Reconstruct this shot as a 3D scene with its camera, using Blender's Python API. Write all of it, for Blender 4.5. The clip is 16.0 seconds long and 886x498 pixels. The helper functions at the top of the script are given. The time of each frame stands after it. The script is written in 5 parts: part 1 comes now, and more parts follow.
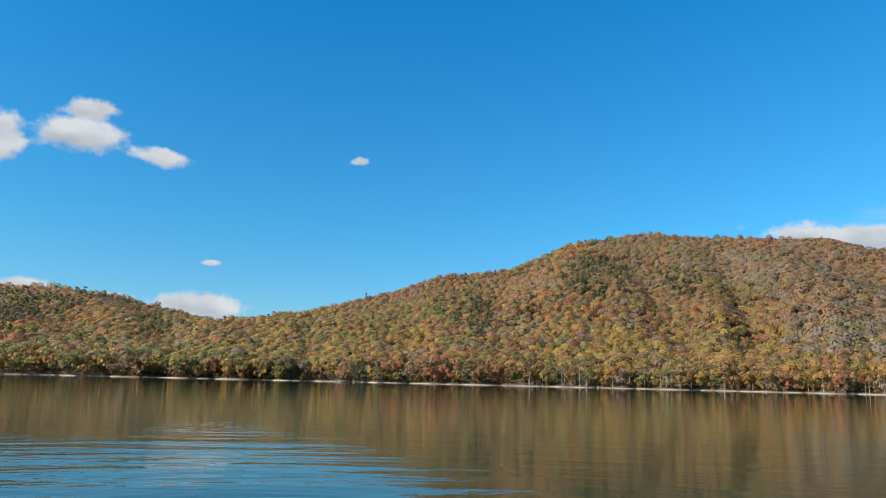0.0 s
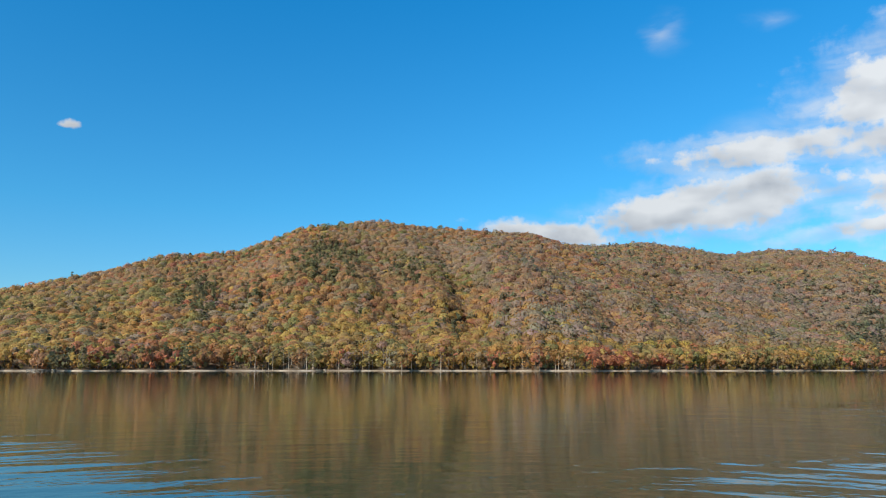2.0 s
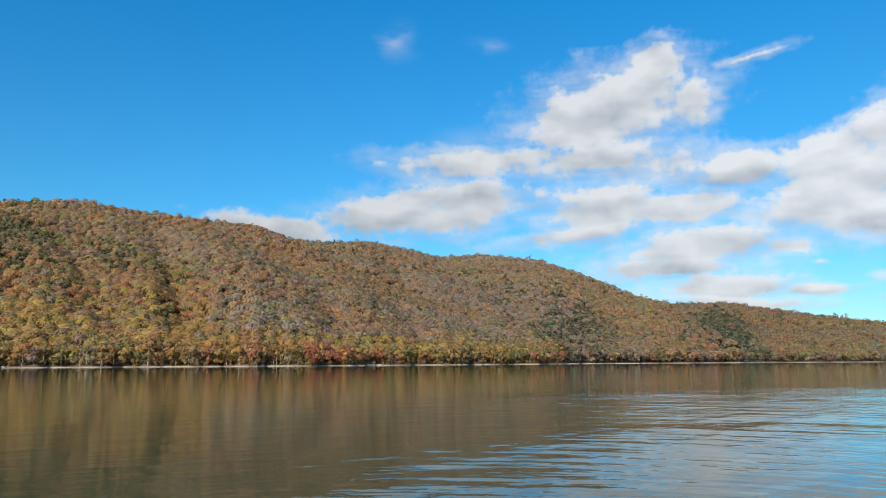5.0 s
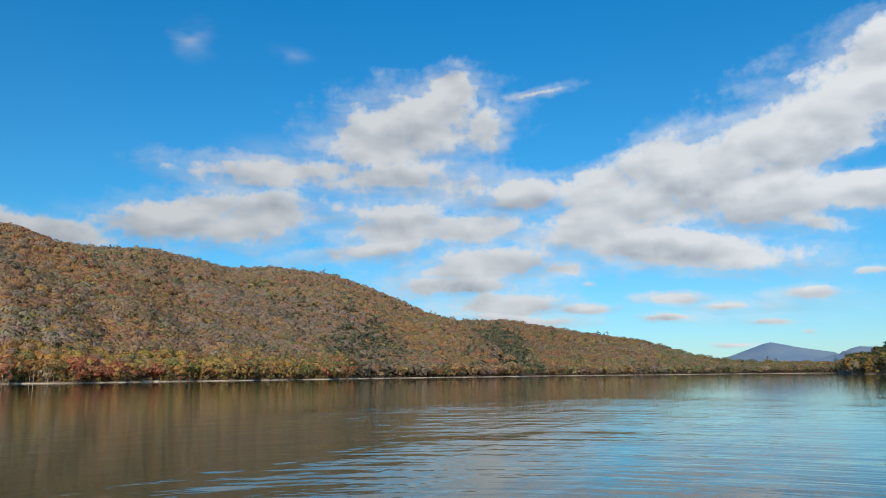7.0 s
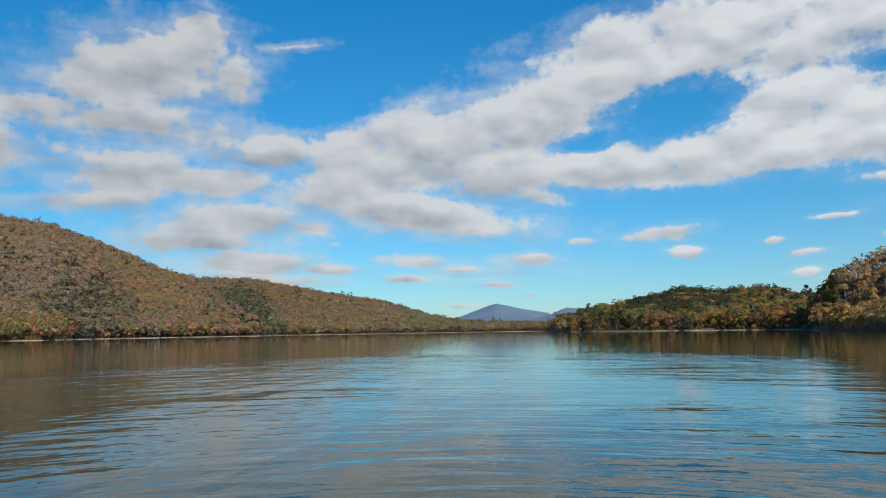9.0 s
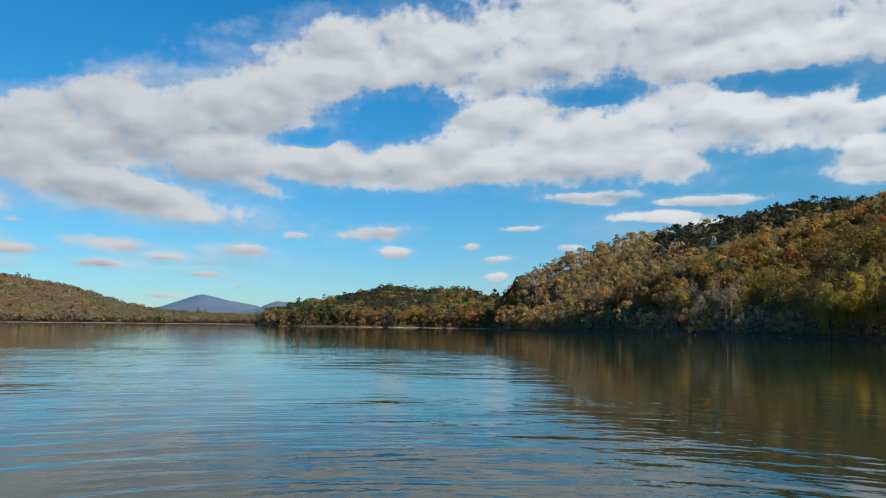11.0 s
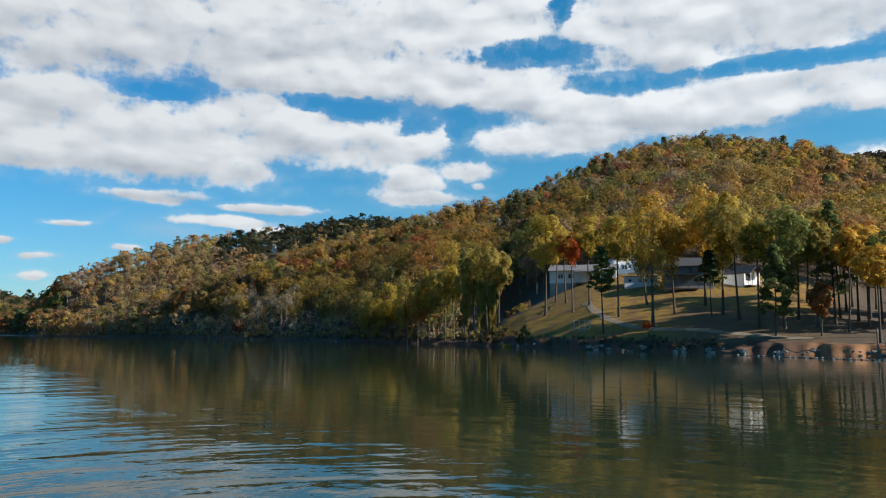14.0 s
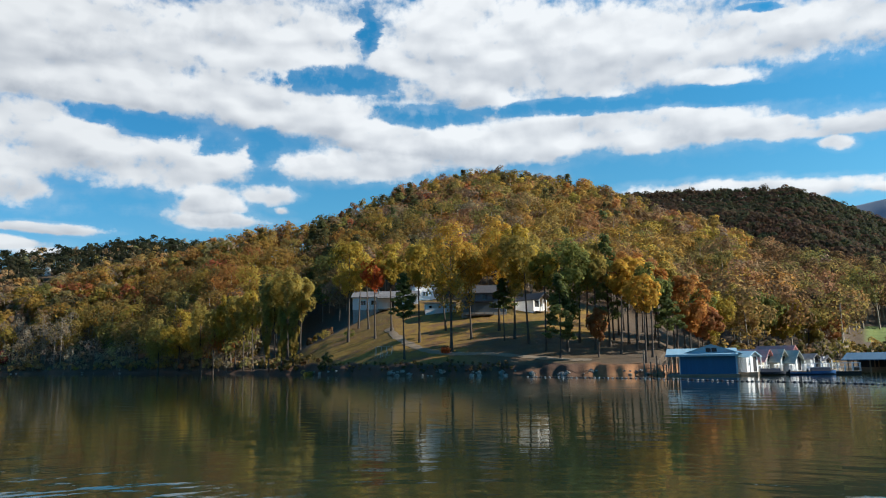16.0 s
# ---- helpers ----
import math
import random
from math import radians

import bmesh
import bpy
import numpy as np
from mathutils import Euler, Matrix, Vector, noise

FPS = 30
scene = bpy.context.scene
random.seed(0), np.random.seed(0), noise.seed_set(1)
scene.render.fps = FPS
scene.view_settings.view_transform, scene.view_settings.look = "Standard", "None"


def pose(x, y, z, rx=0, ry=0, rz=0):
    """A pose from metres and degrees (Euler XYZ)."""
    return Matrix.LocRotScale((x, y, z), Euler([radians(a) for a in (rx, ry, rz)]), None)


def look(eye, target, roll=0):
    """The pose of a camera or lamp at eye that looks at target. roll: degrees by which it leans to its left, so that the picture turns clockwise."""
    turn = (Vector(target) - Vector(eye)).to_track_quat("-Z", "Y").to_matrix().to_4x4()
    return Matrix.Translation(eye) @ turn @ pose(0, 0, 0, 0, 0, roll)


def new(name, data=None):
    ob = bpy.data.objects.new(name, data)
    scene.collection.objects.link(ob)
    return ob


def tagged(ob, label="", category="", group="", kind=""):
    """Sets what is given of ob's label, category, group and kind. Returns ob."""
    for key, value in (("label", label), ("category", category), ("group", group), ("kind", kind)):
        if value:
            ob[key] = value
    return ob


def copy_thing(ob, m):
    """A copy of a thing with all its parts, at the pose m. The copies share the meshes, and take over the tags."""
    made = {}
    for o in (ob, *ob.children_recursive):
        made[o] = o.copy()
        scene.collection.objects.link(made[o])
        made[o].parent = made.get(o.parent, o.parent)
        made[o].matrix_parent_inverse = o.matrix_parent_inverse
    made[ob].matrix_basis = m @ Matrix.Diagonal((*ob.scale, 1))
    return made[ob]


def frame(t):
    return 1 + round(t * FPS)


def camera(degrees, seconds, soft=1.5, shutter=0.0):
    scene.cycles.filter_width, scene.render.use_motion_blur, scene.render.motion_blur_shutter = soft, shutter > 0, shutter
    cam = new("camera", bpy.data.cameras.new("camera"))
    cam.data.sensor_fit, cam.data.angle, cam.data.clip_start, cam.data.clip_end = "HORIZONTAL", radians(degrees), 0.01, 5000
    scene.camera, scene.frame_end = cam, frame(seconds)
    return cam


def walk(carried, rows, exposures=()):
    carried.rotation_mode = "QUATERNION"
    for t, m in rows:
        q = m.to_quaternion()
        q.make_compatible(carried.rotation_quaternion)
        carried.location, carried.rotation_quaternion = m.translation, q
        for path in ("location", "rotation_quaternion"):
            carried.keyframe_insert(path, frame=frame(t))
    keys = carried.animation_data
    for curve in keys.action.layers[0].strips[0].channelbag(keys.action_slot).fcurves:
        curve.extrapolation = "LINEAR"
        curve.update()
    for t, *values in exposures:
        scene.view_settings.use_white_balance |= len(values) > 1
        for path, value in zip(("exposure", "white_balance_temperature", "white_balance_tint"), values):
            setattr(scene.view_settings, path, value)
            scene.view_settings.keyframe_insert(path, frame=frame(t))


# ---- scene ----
cam = camera(63.2, 16.0, soft=1.1)
EYE = 2.6
ROWS = [
    (0.0, 100.33, -1.31, -0.24),
    (0.5, 99.88, -1.00, -7.60),
    (1.0, 99.31, -0.12, -14.91),
    (1.5, 99.32, -0.04, -19.04),
    (2.0, 99.31, -0.07, -21.42),
    (2.5, 99.01, 0.15, -23.96),
    (3.0, 98.66, 0.34, -26.91),
    (3.5, 98.60, -0.00, -30.17),
    (4.0, 98.47, 0.47, -32.69),
    (4.5, 98.53, 0.55, -37.33),
    (5.0, 98.90, 0.20, -43.28),
    (7.5, 98.60, 0.81, -63.08),
    (8.0, 96.57, 0.79, -67.30),
    (8.5, 96.37, 0.77, -73.85),
    (10.8, 95.96, -0.43, -99.25),
    (11.0, 96.05, -0.67, -102.44),
    (11.5, 96.32, -0.93, -109.25),
    (12.0, 96.28, -0.99, -114.70),
    (12.5, 96.16, -0.87, -120.44),
    (13.0, 96.30, -0.65, -126.58),
    (13.5, 96.48, -0.48, -132.11),
    (14.0, 96.70, -0.23, -136.42),
    (14.5, 97.29, 0.14, -141.71),
    (15.0, 97.68, 0.45, -145.09),
    (15.5, 98.24, 0.77, -147.69),
    (16.0, 98.70, 0.94, -151.92),
]
EXPOSURES = [(0.0, 0.98), (5.0, 0.86), (8.0, 0.52), (11.0, 0.42), (16.0, 0.6)]
walk(cam, [(t, pose(0, 0, EYE, rx, ry, rz)) for t, rx, ry, rz in ROWS], EXPOSURES)

# ---- sky and sun ----
SUN_AZ, SUN_EL = 246.0, 29.5


def bearing(az, d, z=0.0):
    """A place by its bearing (degrees clockwise from +Y) and distance from the lake's middle."""
    a = radians(az)
    return Vector((d * math.sin(a), d * math.cos(a), z))


class Nodes:
    """A short way to write node trees."""

    def __init__(self, tree):
        self.tree = tree

    def add(self, kind, **values):
        n = self.tree.nodes.new(kind)
        for key, value in values.items():
            setattr(n, key, value)
        return n

    def link(self, a, b):
        self.tree.links.new(a, b)

    def put(self, socket, value):
        if isinstance(value, bpy.types.NodeSocket):
            self.link(value, socket)
        else:
            socket.default_value = value

    def math(self, op, a, b=0.0, c=0.0, clamp=False):
        n = self.add("ShaderNodeMath", operation=op, use_clamp=clamp)
        for socket, value in zip(n.inputs, (a, b, c)):
            self.put(socket, value)
        return n.outputs[0]

    def noise(self, vector, scale, detail=4.0, rough=0.55, distortion=0.0, dims="3D"):
        n = self.add("ShaderNodeTexNoise", noise_dimensions=dims)
        self.link(vector, n.inputs["Vector"])
        n.inputs["Scale"].default_value = scale
        n.inputs["Detail"].default_value = detail
        n.inputs["Roughness"].default_value = rough
        n.inputs["Distortion"].default_value = distortion
        return n.outputs["Fac"]

    def mapping(self, vector, loc=(0, 0, 0), rot=(0, 0, 0), scale=(1, 1, 1), kind="POINT"):
        n = self.add("ShaderNodeMapping", vector_type=kind)
        self.link(vector, n.inputs["Vector"])
        n.inputs["Location"].default_value, n.inputs["Rotation"].default_value, n.inputs["Scale"].default_value = loc, rot, scale
        return n.outputs[0]

    def span(self, value, lo, hi, a=0.0, b=1.0, smooth=False):
        n = self.add("ShaderNodeMapRange", interpolation_type="SMOOTHSTEP" if smooth else "LINEAR")
        for key, v in zip(("Value", "From Min", "From Max", "To Min", "To Max"), (value, lo, hi, a, b)):
            self.put(n.inputs[key], v)
        return n.outputs[0]

    def add_colour(self, value):
        n = self.add("ShaderNodeCombineColor")
        for s in n.inputs:
            self.link(value, s)
        return n.outputs[0]

    def blend(self, fac, a, b):
        n = self.add("ShaderNodeMix", data_type="FLOAT")
        for k, v in enumerate((fac, a, b)):
            self.link(v, [n.inputs[0], n.inputs[2], n.inputs[3]][k])
        return n.outputs[0]

    def mix(self, fac, a, b, blend="MIX"):
        n = self.add("ShaderNodeMix", data_type="RGBA", blend_type=blend)
        self.put(n.inputs["Factor"], fac)
        for key, v in (("A", a), ("B", b)):
            socket = [s for s in n.inputs if s.name == key and s.type == "RGBA"][0]
            self.put(socket, v if isinstance(v, bpy.types.NodeSocket) else (*v, 1.0))
        return [s for s in n.outputs if s.type == "RGBA"][0]


# clouds: bearing, elevation, half width, half height, tilt (all degrees), thickness
CLOUDS_NORTH = [
    (-28.2, 16.7, 3.0, 1.2, 4, 0.95), (-27.6, 18.5, 1.9, 0.9, 11, 0.9), (-32.8, 15.7, 1.7, 1.5, 11, 1.0), (-22.3, 15.9, 2.2, 0.75, -4, 0.9),
    (-6.9, 17.0, 1.3, 0.55, -2, 0.55), (-18.2, 8.3, 1.1, 0.3, 4, 0.7), (-18.5, 5.1, 3.2, 0.9, -3, 1.0), (-30.7, 5.7, 2.2, 0.6, 5, 1.0),
    (-24.8, 5.4, 1.8, 0.4, 4, 0.8), (30.1, 10.4, 5.4, 0.9, -5, 0.9),
]
CLOUDS_CUMULUS = [
    (56.6, 19.3, 5.8, 2.19, 11, 1.05), (60.5, 22.2, 2.1, 1.49, 2, 1.05), (53.7, 19.0, 2.9, 1.83, 16, 1.05), (63.2, 19.4, 2.2, 2.05, 1, 0.85),
    (67.9, 21.9, 3.5, 0.54, 9, 0.5), (46.2, 15.8, 8.2, 1.23, 2, 0.72), (55.5, 15.6, 7.9, 1.72, 2, 0.68), (60.9, 14.9, 4.3, 2.19, 1, 0.62),
    (42.4, 12.0, 8.8, 1.62, 7, 0.97), (56.0, 11.9, 4.8, 1.97, 12, 0.82), (53.4, 9.8, 5.6, 0.61, 8, 0.8), (66.4, 14.1, 2.7, 1.32, -1, 1.05),
    (62.3, 11.6, 4.4, 0.98, 0, 1.05), (72.7, 11.4, 5.0, 2.13, -2, 0.92),
]
CLOUDS_BAND = [
    (77.3, 14.1, 8.4, 2.61, 11, 1.05), (85.7, 16.0, 6.6, 2.49, 19, 1.08), (93.4, 19.0, 6.4, 2.54, 21, 1.12), (99.0, 20.4, 4.4, 2.38, 6, 1.12),
    (85.1, 12.5, 4.6, 1.78, 0, 1.05), (93.8, 12.5, 6.6, 1.35, -2, 1.05), (98.2, 12.8, 3.4, 0.99, -3, 1.05), (77.2, 9.5, 9.6, 1.32, -8, 0.92),
    (87.4, 10.6, 2.8, 1.01, -15, 0.8), (63.2, 8.5, 5.9, 1.16, 5, 0.92), (60.9, 7.1, 5.8, 0.89, 0, 0.86), (69.0, 8.3, 2.7, 0.76, -1, 0.8),
    (64.7, 5.5, 4.1, 0.81, -1, 1.0), (71.0, 5.0, 2.6, 0.4, -1, 0.9), (65.4, 4.4, 6.3, 0.54, -4, 0.75),
]
CLOUDS_SMALL = [
    (77.5, 5.6, 2.5, 0.49, -2, 0.9), (81.1, 4.9, 2.0, 0.35, -2, 0.82), (77.0, 4.2, 2.1, 0.31, -2, 0.8), (84.2, 3.6, 2.3, 0.3, -2, 0.82),
    (86.6, 5.6, 2.6, 0.55, 0, 0.85), (90.6, 6.8, 1.3, 0.33, -4, 0.8), (97.0, 7.2, 2.7, 0.62, 5, 1.0), (98.4, 5.7, 1.5, 0.46, -4, 1.0),
    (81.6, 2.0, 1.9, 0.22, -1, 0.65), (86.4, 2.8, 0.7, 0.3, -2, 0.65), (71.3, 6.9, 0.8, 0.31, -1, 0.5),
]
CLOUDS_BANK = [
    (104.9, 20.6, 8.2, 2.68, 6, 1.15), (119.0, 22.7, 13.7, 2.97, 1, 1.18), (135.4, 22.2, 9.5, 2.49, 1, 1.18), (125.5, 19.8, 8.7, 1.61, -1, 1.08),
    (96.6, 21.5, 7.8, 1.91, 9, 1.1), (107.3, 15.8, 4.8, 1.96, 8, 1.1), (113.6, 14.0, 9.9, 2.19, 2, 1.18), (122.3, 16.1, 6.4, 1.92, 0, 1.1),
    (130.0, 15.1, 6.7, 1.82, 3, 1.1), (120.3, 12.4, 2.9, 1.24, 1, 1.05), (106.2, 12.3, 8.1, 1.12, 4, 1.02), (100.7, 12.9, 4.9, 1.67, 5, 1.08),
    (133.8, 12.0, 2.6, 1.47, 6, 1.0), (137.8, 12.9, 2.3, 0.85, -3, 1.0), (134.0, 10.9, 4.0, 0.65, -2, 1.0), (139.1, 11.7, 1.3, 0.38, -3, 0.6),
]
CLOUDS_LOW = [
    (114.4, 10.0, 3.8, 0.45, 1, 1.0), (122.6, 9.5, 3.3, 0.31, 0, 1.0), (119.2, 8.4, 4.3, 0.45, -1, 0.95), (123.3, 7.9, 2.7, 0.4, 0, 0.85),
    (104.5, 6.2, 0.9, 0.3, 3, 0.9), (108.7, 7.7, 1.7, 0.26, 2, 0.82), (106.9, 5.3, 1.5, 0.31, 2, 0.9), (106.7, 3.9, 1.1, 0.39, 2, 0.9),
    (112.5, 6.2, 1.1, 0.31, 2, 0.82), (108.5, 3.3, 1.3, 0.39, 2, 0.8),
]
CLOUDS_SOUTH = [
    (135.9, 24.7, 9.2, 2.48, 5, 1.12), (138.7, 19.6, 7.1, 1.94, -7, 1.12), (131.8, 21.0, 5.0, 1.61, -4, 1.05), (148.3, 17.8, 10.1, 2.01, -8, 1.12),
    (146.0, 15.4, 6.8, 1.15, 1, 1.1), (159.9, 17.0, 9.9, 1.57, 5, 1.12), (168.8, 17.2, 7.7, 1.43, -3, 1.12), (179.2, 16.0, 8.5, 0.71, -6, 1.08),
    (155.5, 24.3, 8.9, 3.57, -2, 1.18), (164.7, 23.3, 10.3, 2.7, 0, 1.18), (155.9, 20.5, 3.1, 1.63, -2, 1.05), (177.1, 22.7, 8.9, 1.84, -1, 1.08),
    (183.1, 22.3, 4.5, 1.82, -9, 1.0), (173.7, 20.3, 4.5, 0.88, -3, 0.78),
]
CLOUDS_STREAKS = [
    (181.7, 14.6, 1.2, 0.5, -9, 1.05), (175.8, 11.9, 7.7, 0.66, -4, 1.05), (184.1, 11.2, 2.0, 0.46, -8, 0.8),
]


# thin veils, and the gaps in the cloud banks
VEILS = [(39.6, 24.9, 3.2, 3.0, -4, 0.65), (47.1, 24.7, 3.8, 1.5, -7, 0.6), (52.0, 17.0, 12.0, 3.0, 4, 1.0), (118.0, 8.0, 9.0, 1.6, 0, 1.0), (84.0, 4.6, 12.0, 1.6, 0, 1.0)]
GAPS = [
    (91.8, 14.6, 2.1, 0.88, 13, 0.9), (97.7, 16.6, 3.8, 1.5, 15, 1.0), (71.5, 17.6, 6.0, 1.94, 18, 0.7), (97.6, 16.7, 5.9, 2.0, 7, 1.0),
    (113.5, 17.7, 3.4, 0.69, 0, 0.9), (129.4, 17.4, 5.4, 1.03, -6, 0.95), 
    (144.1, 21.7, 5.5, 0.84, -2, 1.0), (137.7, 16.6, 1.3, 2.08, -4, 0.8),
]
GAPS_SOUTH = [
    (141.8, 21.8, 5.0, 1.01, 3, 1.0), (146.0, 25.3, 0.8, 2.3, 2, 0.85), (150.4, 19.1, 4.4, 0.87, -3, 1.0), (162.7, 19.4, 8.5, 0.64, 0, 1.0),
    (174.0, 18.9, 6.8, 0.73, -5, 1.0), (128.8, 17.7, 4.0, 0.81, -4, 0.95), (133.8, 16.2, 2.5, 0.76, 4, 0.8), 
    (178.0, 24.5, 1.9, 0.37, -11, 0.8), (144.1, 21.7, 5.5, 0.84, -2, 1.0), (150.4, 19.1, 3.8, 0.59, -5, 0.9),
]


def cloud_heap():
    """A node group that adds one oval heap to the clouds so far: how deep a place lies in them, and how far up in its own heap."""
    group = bpy.data.node_groups.new("cloud_heap", "ShaderNodeTree")
    for name, kind in (("Place", "Vector"), ("Field", "Float"), ("Lift", "Float"), ("Middle", "Vector"), ("Across", "Vector"), ("Up", "Vector"), ("Thick", "Float")):
        group.interface.new_socket(name=name, in_out="INPUT", socket_type="NodeSocket" + kind)
    for name in ("Field", "Lift"):
        group.interface.new_socket(name=name, in_out="OUTPUT", socket_type="NodeSocketFloat")
    n = Nodes(group)
    given = n.add("NodeGroupInput").outputs
    away = n.add("ShaderNodeVectorMath", operation="SUBTRACT")
    n.link(given["Place"], away.inputs[0])
    n.link(given["Middle"], away.inputs[1])
    sides = []
    for axis in ("Across", "Up"):
        dot = n.add("ShaderNodeVectorMath", operation="DOT_PRODUCT")
        n.link(away.outputs[0], dot.inputs[0])
        n.link(given[axis], dot.inputs[1])
        sides.append(dot.outputs["Value"])
    u, v = sides
    far = n.math("SQRT", n.math("MULTIPLY_ADD", u, u, n.math("MULTIPLY", v, v)))
    blob = n.math("SUBTRACT", given["Thick"], far)
    lift = n.blend(n.span(n.math("SUBTRACT", blob, given["Field"]), -0.25, 0.25), given["Lift"], v)
    field = n.math("SMOOTH_MAX", given["Field"], blob, 0.16)
    out = n.add("NodeGroupOutput")
    n.link(field, out.inputs["Field"])
    n.link(lift, out.inputs["Lift"])
    return group


def add_heap(n, heap, place, field, lift, x, y, wide, high, tilt, thick):
    c, k = math.cos(radians(tilt)), math.sin(radians(tilt))
    node = n.add("ShaderNodeGroup", node_tree=heap)
    for name, value in (("Place", place), ("Field", field), ("Lift", lift), ("Middle", (x, y, 0)), ("Across", (c / wide, k / wide, 0)), ("Up", (-k / high, c / high, 0)), ("Thick", thick)):
        n.put(node.inputs[name], value)
    return node.outputs["Field"], node.outputs["Lift"]


def make_sky():
    world = bpy.data.worlds.new("sky")
    world.use_nodes = True
    scene.world = world
    world.cycles.sampling_method, world.cycles.sample_map_resolution = "MANUAL", 512
    n = Nodes(world.node_tree)
    world.node_tree.nodes.clear()
    sky = n.add("ShaderNodeTexSky", sky_type="NISHITA", sun_disc=False)
    sky.sun_elevation, sky.sun_rotation = radians(SUN_EL), radians(SUN_AZ)
    sky.altitude, sky.air_density, sky.dust_density, sky.ozone_density = 300.0, 1.0, 0.3, 2.5
    way = n.add("ShaderNodeTexCoord").outputs["Generated"]
    parts = n.add("ShaderNodeSeparateXYZ")
    n.link(way, parts.inputs[0])
    az = n.math("DEGREES", n.math("ARCTAN2", parts.outputs[0], parts.outputs[1]))
    az = n.math("WRAP", az, 310.0, -50.0)
    el = n.math("DEGREES", n.math("ARCSINE", parts.outputs[2]))
    flat = n.add("ShaderNodeCombineXYZ")
    n.link(az, flat.inputs[0])
    n.link(el, flat.inputs[1])
    plane = flat.outputs[0]
    # ragged edges: the plane is bent by two sizes of noise
    def bent(v, scale, amount, size):
        t = n.add("ShaderNodeTexNoise")
        n.link(n.mapping(v, scale=size), t.inputs["Vector"])
        t.inputs["Scale"].default_value, t.inputs["Detail"].default_value, t.inputs["Roughness"].default_value = scale, 5.0, 0.6
        s = n.add("ShaderNodeVectorMath", operation="SUBTRACT")
        n.link(t.outputs["Color"], s.inputs[0])
        s.inputs[1].default_value = (0.5, 0.5, 0.5)
        m = n.add("ShaderNodeVectorMath", operation="MULTIPLY_ADD")
        n.link(s.outputs[0], m.inputs[0])
        m.inputs[1].default_value = amount
        n.link(v, m.inputs[2])
        return m.outputs[0]
    loose = bent(plane, 0.22, (5.0, 1.3, 0.0), (0.6, 1.6, 1.0))
    heap = cloud_heap()
    field, lift = -9.0, 0.0
    for az0, el0, wide, high, tilt, thick in CLOUDS_NORTH + CLOUDS_CUMULUS + CLOUDS_BAND + CLOUDS_SMALL + CLOUDS_BANK + CLOUDS_LOW + CLOUDS_SOUTH + CLOUDS_STREAKS:
        large = wide > 3
        wide, high = (wide, high) if az0 < 98 or not large else (wide * 0.93, high * 0.88)
        field, lift = add_heap(n, heap, loose if large else bent_small(n, plane), field, lift, az0, el0, wide * (1.3 if large else 1.12), high * (1.42 if large else 1.18), tilt, thick)
    def gather(rows, grow):
        best = -9.0
        for az0, el0, wide, high, tilt, thick in rows:
            best = add_heap(n, heap, loose, best, 0.0, az0, el0, wide * grow, high * grow, tilt, thick)[0]
        return best
    gap = n.math("MAXIMUM", gather(GAPS + GAPS_SOUTH, 1.25), 0.0)
    field = n.math("SUBTRACT", n.math("MINIMUM", field, 0.5), n.math("MULTIPLY", n.math("MULTIPLY", gap, n.span(n.noise(plane, 0.8, 5.0, 0.6), 0.3, 0.65, 0.45, 1.5)), 1.0))
    fine = n.noise(n.mapping(plane, scale=(0.6, 1.05, 1.0)), 0.42, 6.0, 0.52, 0.1)
    upper = n.noise(n.mapping(plane, loc=(0.3, 1.1, 0), scale=(0.6, 1.05, 1.0)), 0.42, 1.6, 0.45, 0.1)
    total = n.math("ADD", field, n.math("MULTIPLY", n.math("SUBTRACT", fine, 0.5), 1.15))
    total = n.math("ADD", total, n.math("MULTIPLY", n.math("SUBTRACT", n.noise(plane, 1.2, 5.0, 0.55), 0.5), 0.62))
    cover = n.span(total, -0.06, 0.42, 0.0, 0.97, smooth=True)
    wisps = n.noise(n.mapping(plane, rot=(0, 0, 0.5), scale=(0.4, 1.1, 1.0)), 0.5, 5.0, 0.5, 0.5)
    veil = n.math("MULTIPLY", n.span(gather(VEILS, 1.1), 0.0, 0.8, smooth=True), n.span(wisps, 0.38, 0.75, 0.05, 0.5))
    thin = n.math("MULTIPLY", n.span(total, -0.5, 0.15, smooth=True), n.span(wisps, 0.28, 0.7, 0.06, 0.72))
    veil = n.math("MAXIMUM", veil, n.math("MULTIPLY", thin, n.math("MULTIPLY", n.span(az, 26.0, 44.0), n.span(az, 80.0, 96.0, 1.0, 0.3))))
    cover = n.math("MAXIMUM", cover, veil)
    lump = n.noise(n.mapping(plane, scale=(0.6, 1.05, 1.0)), 0.42, 2.2, 0.45, 0.1)
    relief = n.math("ADD", n.math("MULTIPLY", n.math("SUBTRACT", lump, upper), 1.7), 0.84)
    broad = n.noise(n.mapping(plane, scale=(0.35, 1.2, 1.0)), 0.33, 3.0, 0.5)
    shade = n.math("MULTIPLY", n.span(total, 0.2, 0.7), n.span(broad, 0.38, 0.62))
    light = n.math("SUBTRACT", relief, n.math("MULTIPLY", shade, 0.4))
    light = n.math("ADD", light, n.span(lift, -0.75, 0.55, -0.3, 0.16, smooth=True), clamp=True)
    cloud = n.mix(light, CLOUD_DARK, CLOUD_WHITE)
    facing = n.span(az, 30.0, 150.0, 0.68, 1.12)
    cloud = n.mix(1.0, cloud, n.add_colour(facing), "MULTIPLY")
    tint = n.mix(n.span(el, 12.0, 30.0), n.mix(n.span(el, 1.0, 12.0), SKY_LOW, SKY_MIDDLE), SKY_HIGH)
    blue = n.mix(1.0, sky.outputs[0], tint, "MULTIPLY")
